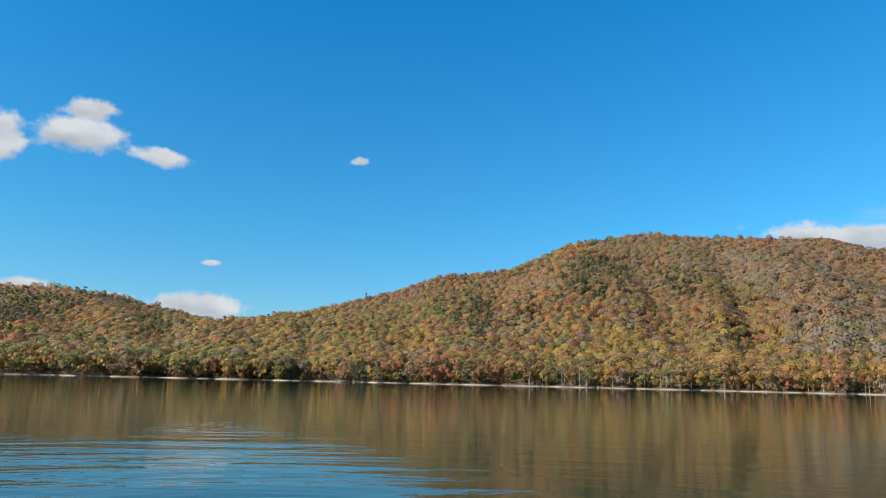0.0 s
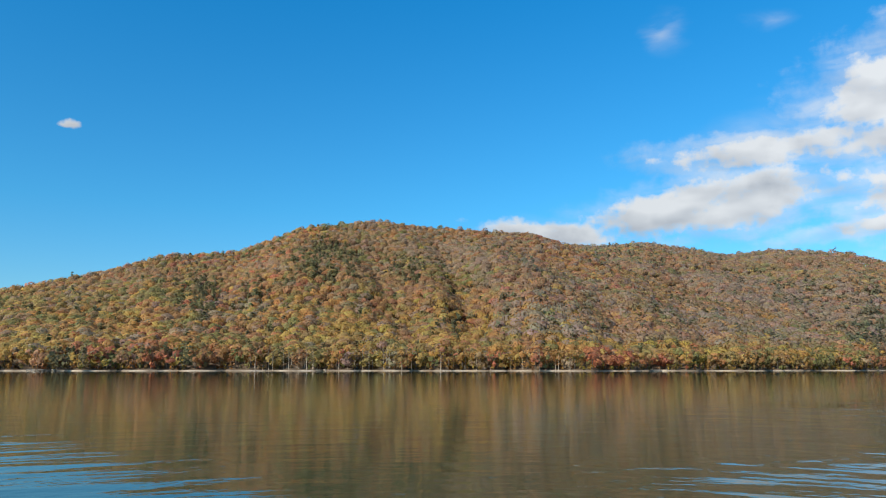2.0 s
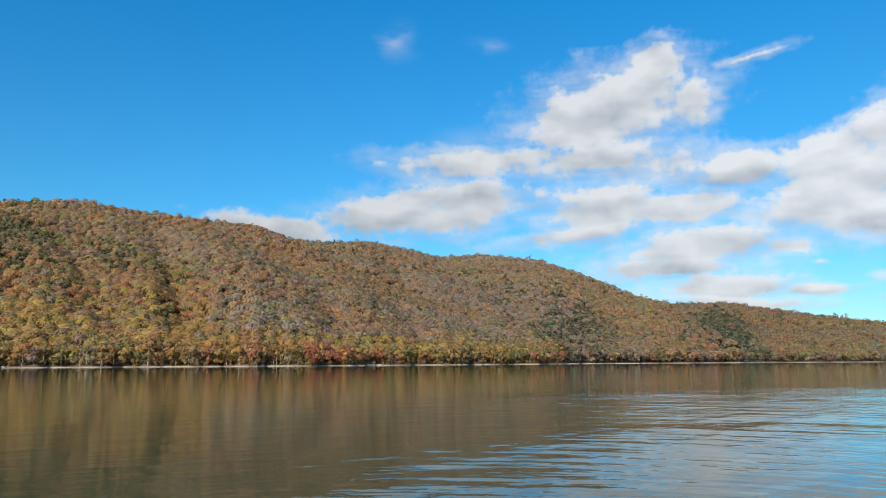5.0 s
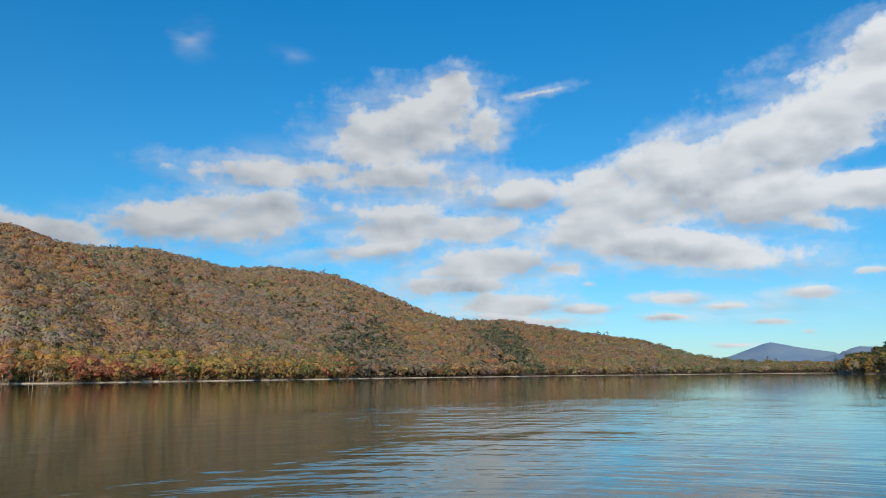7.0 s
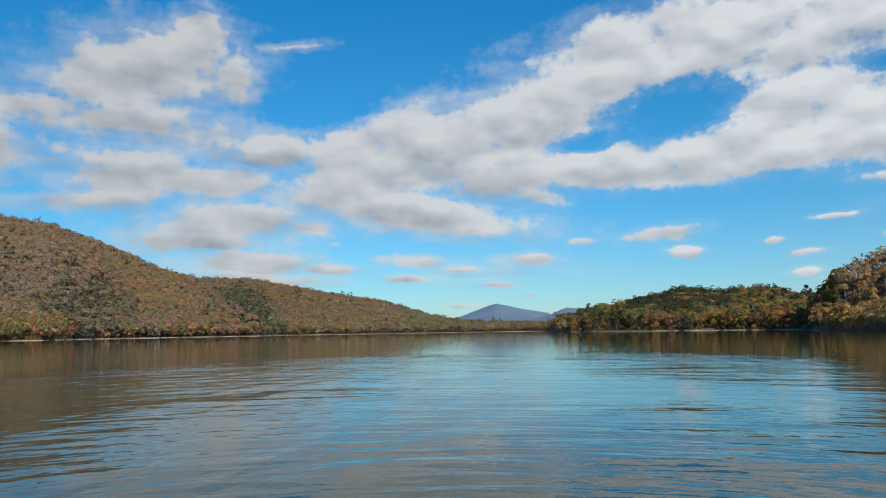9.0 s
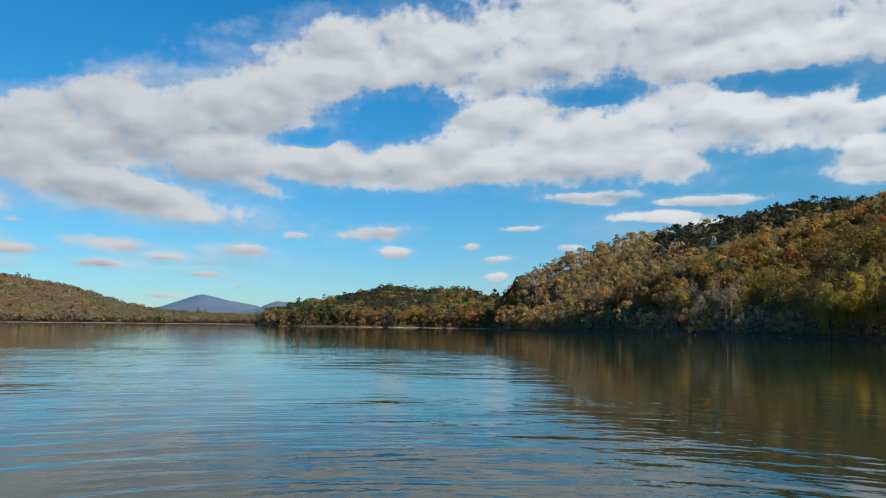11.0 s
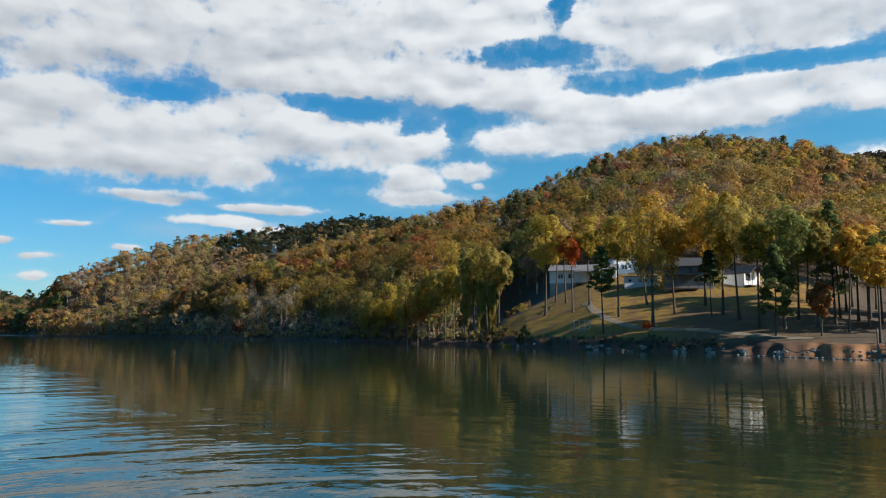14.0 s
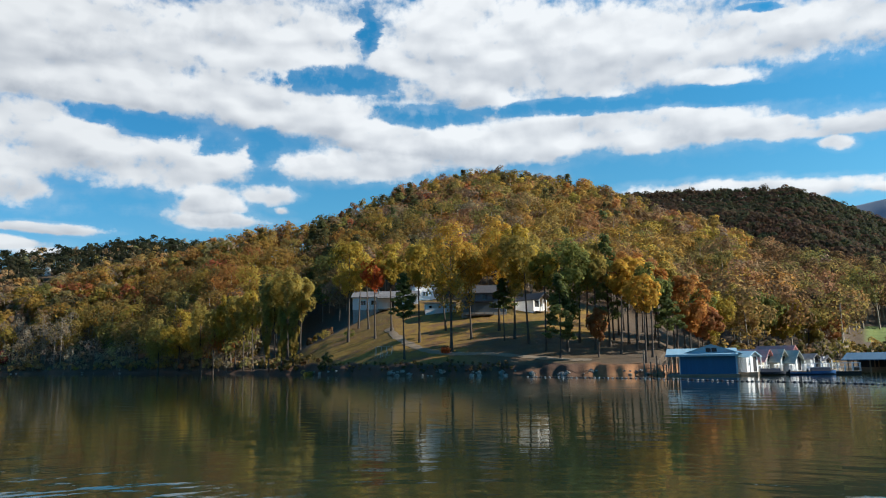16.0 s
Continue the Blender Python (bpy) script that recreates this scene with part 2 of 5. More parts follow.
    # the sky pales towards the sun
    blue = n.mix(1.0, blue, n.mix(n.span(az, 95.0, 165.0, smooth=True), (1.0, 1.0, 1.0), (2.0, 1.32, 1.12)), "MULTIPLY")
    colour = n.mix(cover, blue, cloud)
    back = n.add("ShaderNodeBackground")
    n.link(colour, back.inputs["Color"])
    back.inputs["Strength"].default_value = SKY_STRENGTH
    out = n.add("ShaderNodeOutputWorld")
    n.link(back.outputs[0], out.inputs["Surface"])


SMALL = {}


def bent_small(n, plane):
    """The plane bent a little, for the small clouds; made once."""
    if "v" not in SMALL:
        t = n.add("ShaderNodeTexNoise")
        n.link(n.mapping(plane, scale=(0.8, 2.0, 1.0)), t.inputs["Vector"])
        t.inputs["Scale"].default_value, t.inputs["Detail"].default_value = 0.5, 4.0
        s = n.add("ShaderNodeVectorMath", operation="SUBTRACT")
        n.link(t.outputs["Color"], s.inputs[0])
        s.inputs[1].default_value = (0.5, 0.5, 0.5)
        m = n.add("ShaderNodeVectorMath", operation="MULTIPLY_ADD")
        n.link(s.outputs[0], m.inputs[0])
        m.inputs[1].default_value = (1.6, 0.5, 0.0)
        n.link(plane, m.inputs[2])
        SMALL["v"] = m.outputs[0]
    return SMALL["v"]


SKY_STRENGTH = 0.064
SKY_LOW, SKY_MIDDLE, SKY_HIGH = (0.60, 0.88, 1.08), (0.30, 1.03, 1.32), (0.09, 1.12, 1.62)
CLOUD_DARK, CLOUD_WHITE = (4.3, 4.75, 5.4), (8.35, 8.7, 9.0)
make_sky()

sun = new("sun", bpy.data.lights.new("sun", "SUN"))
sun.data.energy, sun.data.angle, sun.data.color = 4.8, radians(0.55), (1.0, 0.93, 0.82)
toward = bearing(SUN_AZ, math.cos(radians(SUN_EL)), math.sin(radians(SUN_EL)))
sun.matrix_world = look(toward * 900, (0, 0, 0))

# ---- the lie of the land ----
# the shore: bearing and distance all round the lake
SHORE = [
    (-50, 580), (-30, 540), (-17, 500), (0, 480), (18, 480), (33, 500), (45, 600), (52.5, 720), (54, 780), (60, 880), (65.5, 1000), (67, 1150),
    (75, 1300), (82, 1500), (88.2, 1550), (88.7, 770), (95, 700), (104, 640), (106.6, 590), (107.2, 480), (112, 390), (120, 295), (130, 222), (138, 165),
    (143, 140), (148, 122), (155, 112), (163, 107), (168.5, 104), (172, 128), (176, 150), (181, 172), (185, 185), (192, 230), (205, 330), (240, 520),
    (280, 600), (310, 580),
]


class Hill:
    """A ridge: along its crest the bearing, the distance and the elevation angle fitted to the camera's view; where its
    foot starts; and the height of its trees.
    """

    def __init__(self, crest, foot, trees):
        self.az, self.far, self.el = (np.array(c, float) for c in zip(*crest))
        self.foot, self.trees = foot, trees

    def top(self, az):
        far = np.interp(az, self.az, self.far)
        inside = (az >= self.az[0]) & (az <= self.az[-1])
        z = EYE + far * np.tan(np.radians(np.interp(az, self.az, self.el))) - self.trees
        return far, np.where(inside, z, -40.0)


HILLS = {
    "west": Hill([(-50, 1000, 5.0), (-31.6, 1000, 5.4), (-28, 1000, 5.47), (-24.6, 1000, 5.2), (-21, 980, 4.5), (-18, 960, 3.9), (-12, 940, 2.5), (-4, 900, 1.2)], 0, 9),
    "main": Hill([(-26, 720, 2.0), (-18, 760, 3.75), (-15, 780, 4.05), (-9.8, 820, 5.0), (-4.1, 870, 6.55), (-0.1, 900, 7.95), (5.4, 930, 8.5), (10.2, 970, 10.6),
                  (15.3, 1000, 11.3), (21, 1000, 10.8), (24.5, 1000, 10.55), (28.8, 1000, 10.2), (30.6, 990, 9.5), (34, 980, 8.0), (40, 940, 5.2), (46, 870, 3.4),
                  (50, 800, 2.1), (52.8, 745, 0.9)], 0, 9),
    "second": Hill([(22, 1450, 8.5), (30.8, 1500, 9.35), (34.4, 1500, 9.15), (37.5, 1500, 9.3), (43, 1480, 8.1), (46.7, 1450, 8.2), (50.8, 1400, 7.7), (54.3, 1350, 6.55),
                    (57.7, 1280, 4.95), (60.5, 1200, 4.1), (62.6, 1120, 2.6), (65.6, 1030, 0.9)], 60, 9),
    "third": Hill([(54, 1800, 3.2), (61, 1800, 4.1), (64.5, 1800, 4.15), (69, 1780, 3.3), (75, 1750, 2.32), (78.6, 1720, 1.2), (81, 1690, 0.75), (83, 1680, 0.6), (88.3, 1640, 0.5), (90.5, 1640, 0.5)], 40, 9),
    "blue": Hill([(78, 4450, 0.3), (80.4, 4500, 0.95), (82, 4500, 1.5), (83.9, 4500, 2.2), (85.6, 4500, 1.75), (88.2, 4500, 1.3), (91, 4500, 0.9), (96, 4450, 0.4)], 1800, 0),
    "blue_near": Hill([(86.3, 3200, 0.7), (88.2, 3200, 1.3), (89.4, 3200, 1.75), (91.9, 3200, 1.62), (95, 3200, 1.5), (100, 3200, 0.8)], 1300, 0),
    "peninsula": Hill([(88.5, 850, 0.7), (91.9, 880, 1.4), (96, 900, 2.25), (98.4, 900, 2.8), (100.5, 900, 2.4), (104, 880, 2.6), (105.5, 860, 2.2), (107, 840, 1.9), (110, 820, 1.5)], 0, 10),
    "ridge": Hill([(106.9, 520, 1.4), (107.6, 520, 2.5), (108.9, 525, 3.9), (112, 530, 5.5), (115.5, 545, 6.5), (120.6, 570, 7.5), (124.8, 590, 8.1), (129, 620, 9.05), (133, 640, 8.95),
                   (139, 640, 8.0), (146, 640, 6.0)], 0, 10),
    "near": Hill([(111, 400, 1.6), (116.6, 360, 3.0), (122.9, 335, 5.0), (132.7, 320, 8.1), (137.2, 325, 9.5), (141, 340, 10.1), (143.7, 360, 11.0), (146.5, 380, 12.1), (149.3, 400, 13.3), (152.9, 410, 14.2), (156.4, 420, 14.6), (160.2, 420, 13.95),
                  (163.8, 410, 13.0), (166.4, 400, 11.9), (168.8, 390, 11.0), (172.5, 350, 9.4), (176.2, 310, 7.6), (180, 290, 6.2), (184, 285, 5.3), (192, 300, 4.5)], 0, 10),
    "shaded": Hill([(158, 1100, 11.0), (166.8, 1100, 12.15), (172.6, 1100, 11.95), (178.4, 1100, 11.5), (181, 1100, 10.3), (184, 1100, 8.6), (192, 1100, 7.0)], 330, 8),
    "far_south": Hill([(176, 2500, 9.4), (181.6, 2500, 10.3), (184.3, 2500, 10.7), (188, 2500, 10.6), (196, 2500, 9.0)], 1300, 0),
}


def shore(az):
    a, d = zip(*SHORE)
    wobble = 1 + 0.008 * np.sin(az * 1.7) + 0.005 * np.sin(az * 4.3 + 1)
    return np.interp(az, a, d) * wobble


def soft(x, lo, hi):
    t = np.clip((x - lo) / (hi - lo), 0, 1)
    return t * t * (3 - 2 * t)


def waves(x, y, size):
    """Smooth unevenness of the ground, about -1 to 1."""
    x, y = x / size, y / size
    return (np.sin(x * 1.3 + 2.1 * np.sin(y * 0.7)) * np.cos(y * 1.1 + 1.7 * np.sin(x * 0.6)) + 0.5 * np.sin(x * 2.9 + y * 2.3 + 1.3 * np.sin(y * 1.9))) / 1.5


def lawn_share(az):
    return soft(az, 136.5, 141.5) * (1 - soft(az, 171.0, 174.0))


def ground(az, d):
    """Height of the land at a bearing and distance (arrays)."""
    az, d = np.broadcast_arrays(np.asarray(az, float), np.asarray(d, float))
    x, y = d * np.sin(np.radians(az)), d * np.cos(np.radians(az))
    s = shore(az)
    off = d - s
    even_shore = np.interp(az, *zip(*SHORE))
    w = lawn_share(az)
    # bank and the mown slope
    bank = np.interp(az, [136, 141, 150, 158, 165, 172], [1.0, 1.7, 1.7, 1.6, 1.5, 1.2]) * w + np.interp(az, [100, 112, 186], [0.75, 0.8, 0.8]) * (1 - w)
    rise = np.interp(az, [136, 138, 141, 144, 147, 150, 160, 163, 167, 172], [0.22, 0.25, 0.283, 0.288, 0.288, 0.285, 0.25, 0.21, 0.155, 0.09])
    plain = np.where(off < 3.5, bank * soft(off, -0.8, 3.5), bank)
    lawn = plain + w * rise * np.clip(d - even_shore - 3.5, 0, 52) + w * 0.06 * waves(x, y, 14) * soft(off, 4, 14)
    # the mown spur falls away on its north-east flank
    flank = plain + 0.45 * np.clip(np.radians(az - 138.5), 0, None) * d + 0.02 * np.clip(off, 0, 52)
    gap = np.clip(0.5 + (flank - lawn) / 1.6, 0, 1)
    lawn = np.where((az > 136) & (az < 150), np.minimum(lawn, flank * (1 - gap) + lawn * gap - 0.4 * gap * (1 - gap)), lawn)
    z = np.where(off < 0, np.maximum(off * 0.35, -4.0), lawn)
    for name, h in HILLS.items():
        far, zc = h.top(az)
        foot = s + h.foot + (52 * w if name == "near" else 0) + (55 if name == "ridge" else 4)
        base = lawn if name in ("near", "main", "west", "peninsula", "ridge") else plain
        u = (d - foot) / np.maximum(far - foot, 20)
        front = base + (zc - base) * np.clip(u, 0, 1) ** 1.12
        back = zc - (zc + 5) * soft(d - far, 0, far * 0.55)
        uneven = 0.055 * np.maximum(zc, 0) * waves(x + 300, y, 90 if far.mean() > 450 else 45) * np.clip(4 * u * (1 - u), 0, 1)
        if name in ("main", "second", "west", "third"):
            # spurs and gullies run down the long slopes, slightly aslant
            run = az * 0.36 + 2.2 * u + 0.6 * np.sin(az * 0.31)
            uneven = uneven + 0.06 * np.maximum(zc, 0) * (np.abs(np.sin(run)) - 0.6 + 0.3 * np.sin(run * 2.3 + 1)) * np.clip(4 * u * (1 - u), 0, 1)
        hz = np.where(u < 1, front, back) + uneven
        z = np.where((off > 0) & (u > 0), np.maximum(z, hz), z)
    return z


def height(az, d):
    return float(ground(az, d))

# ---- materials ----
def material(name):
    m = bpy.data.materials.new(name)
    m.use_nodes = True
    n = Nodes(m.node_tree)
    bsdf = m.node_tree.nodes["Principled BSDF"]
    return m, n, bsdf


def where(n):
    return n.add("ShaderNodeTexCoord").outputs["Object"]


def bump(n, bsdf, value, distance):
    b = n.add("ShaderNodeBump")
    b.inputs["Distance"].default_value = distance
    n.link(value, b.inputs["Height"])
    n.link(b.outputs[0], bsdf.inputs["Normal"])


def plain_material(name, colour, rough=0.7, metal=0.0, vary=0.25, size=1.5, grain=0.01, stretch=(1, 1, 1)):
    """A painted or natural surface: two sizes of stain, fine relief."""
    m, n, bsdf = material(name)
    v = n.mapping(where(n), scale=stretch)
    big, small = n.noise(v, size, 5), n.noise(v, size * 14, 4)
    fac = n.math("ADD", n.math("MULTIPLY", big, 0.65), n.math("MULTIPLY", small, 0.35))
    dark = tuple(c * (1 - vary) for c in colour)
    light = tuple(min(c * (1 + vary), 0.95) for c in colour)
    n.link(n.mix(n.span(fac, 0.3, 0.7), dark, light), bsdf.inputs["Base Color"])
    bsdf.inputs["Roughness"].default_value, bsdf.inputs["Metallic"].default_value = rough, metal
    bump(n, bsdf, small, grain)
    return m


def leaf_material(name):
    """Foliage: each tree's own colour is on the mesh; each leaf clump differs a little."""
    m, n, bsdf = material(name)
    own = n.add("ShaderNodeAttribute", attribute_name="tint").outputs["Color"]
    island = n.add("ShaderNodeNewGeometry").outputs["Random Per Island"]
    hsv = n.add("ShaderNodeHueSaturation")
    n.link(own, hsv.inputs["Color"])
    n.link(n.span(island, 0, 1, 0.49, 0.51), hsv.inputs["Hue"])
    n.link(n.span(island, 0, 1, 0.9, 1.1), hsv.inputs["Value"])
    n.link(hsv.outputs[0], bsdf.inputs["Base Color"])
    bsdf.inputs["Roughness"].default_value = 0.75
    bsdf.inputs["Specular IOR Level"].default_value = 0.15
    through_leaf = n.add("ShaderNodeBsdfTranslucent")
    n.link(hsv.outputs[0], through_leaf.inputs["Color"])
    both = n.add("ShaderNodeMixShader")
    both.inputs[0].default_value = 0.66
    n.link(bsdf.outputs[0], both.inputs[1])
    n.link(through_leaf.outputs[0], both.inputs[2])
    n.link(both.outputs[0], m.node_tree.nodes["Material Output"].inputs["Surface"])
    return m


def ground_material():
    m, n, bsdf = material("ground")
    v = where(n)
    grass_share = n.add("ShaderNodeAttribute", attribute_name="lawn").outputs["Fac"]
    bank_share = n.add("ShaderNodeAttribute", attribute_name="bank").outputs["Fac"]
    clay_share = n.add("ShaderNodeAttribute", attribute_name="clay").outputs["Fac"]
    soil_share = n.add("ShaderNodeAttribute", attribute_name="soil").outputs["Fac"]
    haze_share = n.add("ShaderNodeAttribute", attribute_name="hazed").outputs["Fac"]
    big, mid, small = n.noise(v, 0.06, 5), n.noise(v, 0.5, 5), n.noise(v, 5.0, 5)
    litter = n.mix(n.span(mid, 0.3, 0.7), (0.045, 0.032, 0.018), (0.095, 0.06, 0.03))
    litter = n.mix(n.span(small, 0.35, 0.7), litter, (0.11, 0.068, 0.036))
    grass = n.mix(n.span(mid, 0.32, 0.68), (0.155, 0.088, 0.006), (0.30, 0.178, 0.012))
    grass = n.mix(n.span(small, 0.4, 0.8), grass, (0.20, 0.10, 0.016))
    grass = n.mix(n.span(big, 0.5, 0.64), grass, (0.19, 0.11, 0.022))
    grass = n.mix(n.span(n.noise(v, 0.28, 6, 0.65), 0.5, 0.6), grass, n.mix(n.span(small, 0.35, 0.65), (0.10, 0.048, 0.014), (0.21, 0.105, 0.03)))
    sand = n.mix(n.span(small, 0.3, 0.7), (0.26, 0.205, 0.145), (0.44, 0.375, 0.29))
    clay = n.mix(n.span(mid, 0.35, 0.65), (0.20, 0.082, 0.03), (0.32, 0.15, 0.06))
    # the far mountains' blue-grey is distance haze painted into the ground colour
    haze_blue = n.mix(n.span(n.noise(v, 0.004, 6), 0.35, 0.65), (0.07, 0.12, 0.19), (0.11, 0.15, 0.2))
    field_share = n.add("ShaderNodeAttribute", attribute_name="field").outputs["Fac"]
    meadow = n.mix(n.span(mid, 0.3, 0.7), (0.12, 0.17, 0.035), (0.19, 0.24, 0.05))
    colour = n.mix(grass_share, litter, grass)
    colour = n.mix(field_share, colour, meadow)
    colour = n.mix(soil_share, colour, (0.085, 0.040, 0.020))
    colour = n.mix(bank_share, colour, sand)
    colour = n.mix(clay_share, colour, clay)
    colour = n.mix(haze_share, colour, haze_blue)
    n.link(colour, bsdf.inputs["Base Color"])
    bsdf.inputs["Roughness"].default_value = 0.92
    bump(n, bsdf, n.math("ADD", n.math("MULTIPLY", small, 0.12), n.math("MULTIPLY", mid, 0.4)), 0.6)
    return m


# stirred patches on the lake: x, y, radius along x and y
STIRRED = [(-14.0, 22.0, 16.0, 13.0), (22.0, 9.0, 17.0, 11.0), (52.0, 22.0, 34.0, 26.0), (60.0, -8.0, 34.0, 14.0), (9.0, 10.0, 9.0, 5.0), (15.0, -1.0, 15.0, 11.0)]


def water_material():
    m, n, bsdf = material("lake_water")
    v = where(n)
    stir = None
    for x, y, a, b in STIRRED:
        length = n.add("ShaderNodeVectorMath", operation="LENGTH")
        n.link(n.mapping(v, (x, y, 0), (0, 0, 0), (a, b, 1), "TEXTURE"), length.inputs[0])
        one = n.span(length.outputs["Value"], 1.0, 0.45, smooth=True)
        stir = one if stir is None else n.math("MAXIMUM", stir, one)
    patches = n.span(n.noise(v, 0.045, 3), 0.42, 0.66, 0.0, 1.0, smooth=True)
    swell = n.noise(n.mapping(v, rot=(0, 0, radians(24)), scale=(0.11, 0.55, 1)), 1.0, 2.0, 0.45, 0.3)
    cross = n.noise(n.mapping(v, rot=(0, 0, radians(-38)), scale=(0.16, 0.5, 1)), 1.0, 2.0, 0.45, 0.2)
    ripple = n.noise(n.mapping(v, scale=(1, 1, 1)), 1.9, 3.0, 0.5)
    fine = n.noise(v, 7.0, 3.0, 0.5)
    axes = n.add("ShaderNodeSeparateXYZ")
    n.link(v, axes.inputs[0])
    # rings centred under the camera, so their long broken crests lie level in its view
    far = n.add("ShaderNodeVectorMath", operation="LENGTH")
    n.link(v, far.inputs[0])
    turn = n.math("ARCTAN2", axes.outputs[0], axes.outputs[1])
    polar = n.add("ShaderNodeCombineXYZ")
    n.link(n.math("MULTIPLY", n.math("POWER", far.outputs["Value"], 0.84), 1.75), polar.inputs[0])
    n.link(n.math("MULTIPLY", turn, 3.0), polar.inputs[1])
    rings = n.math("MULTIPLY", n.noise(polar.outputs[0], 1.0, 2.0, 0.5, 0.25), n.span(far.outputs["Value"], 2.0, 6.0))
    east = n.span(axes.outputs[0], 4.0, 16.0)
    rough_water = n.math("ADD", n.math("MULTIPLY", swell, 0.06), n.math("MULTIPLY", cross, 0.025))
    rough_water = n.math("ADD", rough_water, n.math("MULTIPLY", rings, 0.052))
    rough_water = n.math("ADD", rough_water, n.math("MULTIPLY", ripple, 0.008))
    lines = n.noise(n.mapping(v, rot=(0, 0, radians(-9)), scale=(0.62, 0.12, 1)), 1.0, 2.5, 0.5, 0.3)
    rough_water = n.math("ADD", rough_water, n.math("MULTIPLY", n.math("MULTIPLY", lines, 0.06), east))
    calm = n.math("ADD", n.math("MULTIPLY", swell, 0.018), n.math("MULTIPLY", ripple, 0.006))
    calm = n.math("ADD", calm, n.math("MULTIPLY", rings, 0.016))
    amount = n.math("MULTIPLY", stir, n.math("ADD", 0.45, n.math("MULTIPLY", patches, 0.55)))
    total = n.math("ADD", calm, n.math("MULTIPLY", rough_water, amount))
    total = n.math("ADD", total, n.math("MULTIPLY", fine, 0.0008))
    b = n.add("ShaderNodeBump")
    b.inputs["Distance"].default_value = 1.0
    n.link(total, b.inputs["Height"])
    n.link(b.outputs[0], bsdf.inputs["Normal"])
    murk = n.mix(n.span(n.noise(v, 0.02, 3), 0.35, 0.65), (0.015, 0.026, 0.013), (0.020, 0.031, 0.017))
    n.link(murk, bsdf.inputs["Base Color"])
    bsdf.inputs["Roughness"].default_value = 0.02
    bsdf.inputs["IOR"].default_value = 1.31
    return m


M_LEAF = leaf_material("autumn_leaves")
M_GROUND = ground_material()
M_WATER = water_material()
M_BARK = plain_material("bark", (0.085, 0.066, 0.05), 0.9, vary=0.45, size=0.8, grain=0.03, stretch=(1, 1, 0.3))
M_PALE_BARK = plain_material("pale_bark", (0.26, 0.22, 0.17), 0.9, vary=0.4, size=0.8, grain=0.02, stretch=(1, 1, 0.3))


# ---- mesh helpers ----
def mesh_object(name, verts, faces, mat, parent=None, tint=None, smooth=False):
    """A mesh from arrays; every face has the same number of corners."""
    verts, faces = np.asarray(verts, np.float32), np.asarray(faces, np.int32)
    me = bpy.data.meshes.new(name)
    k = faces.shape[1]
    me.vertices.add(len(verts))
    me.vertices.foreach_set("co", verts.ravel())
    me.loops.add(faces.size)
    me.loops.foreach_set("vertex_index", faces.ravel())
    me.polygons.add(len(faces))
    me.polygons.foreach_set("loop_start", np.arange(0, faces.size, k, dtype=np.int32))
    if smooth:
        me.polygons.foreach_set("use_smooth", np.ones(len(faces), bool))
    me.update(calc_edges=True)
    if tint is not None:
        layer = me.attributes.new("tint", "FLOAT_COLOR", "POINT")
        layer.data.foreach_set("color", np.c_[tint, np.ones(len(tint))].astype(np.float32).ravel())
    me.materials.append(mat)
    ob = new(name, me)
    ob.parent = parent
    return ob


def part(name, bm, mat, parent, label=""):
    """One bmesh as one mesh object under a thing or a part."""
    me = bpy.data.meshes.new(name)
    bmesh.ops.recalc_face_normals(bm, faces=bm.faces)
    bm.to_mesh(me)
    bm.free()
    me.materials.append(mat)
    ob = new(name, me)
    ob.parent = parent
    return tagged(ob, label)


def thing(name, m, label, category, group="", kind=""):
    ob = new(name)
    ob.empty_display_size = 0.3
    ob.matrix_world = m
    return tagged(ob, label, category, group, kind)


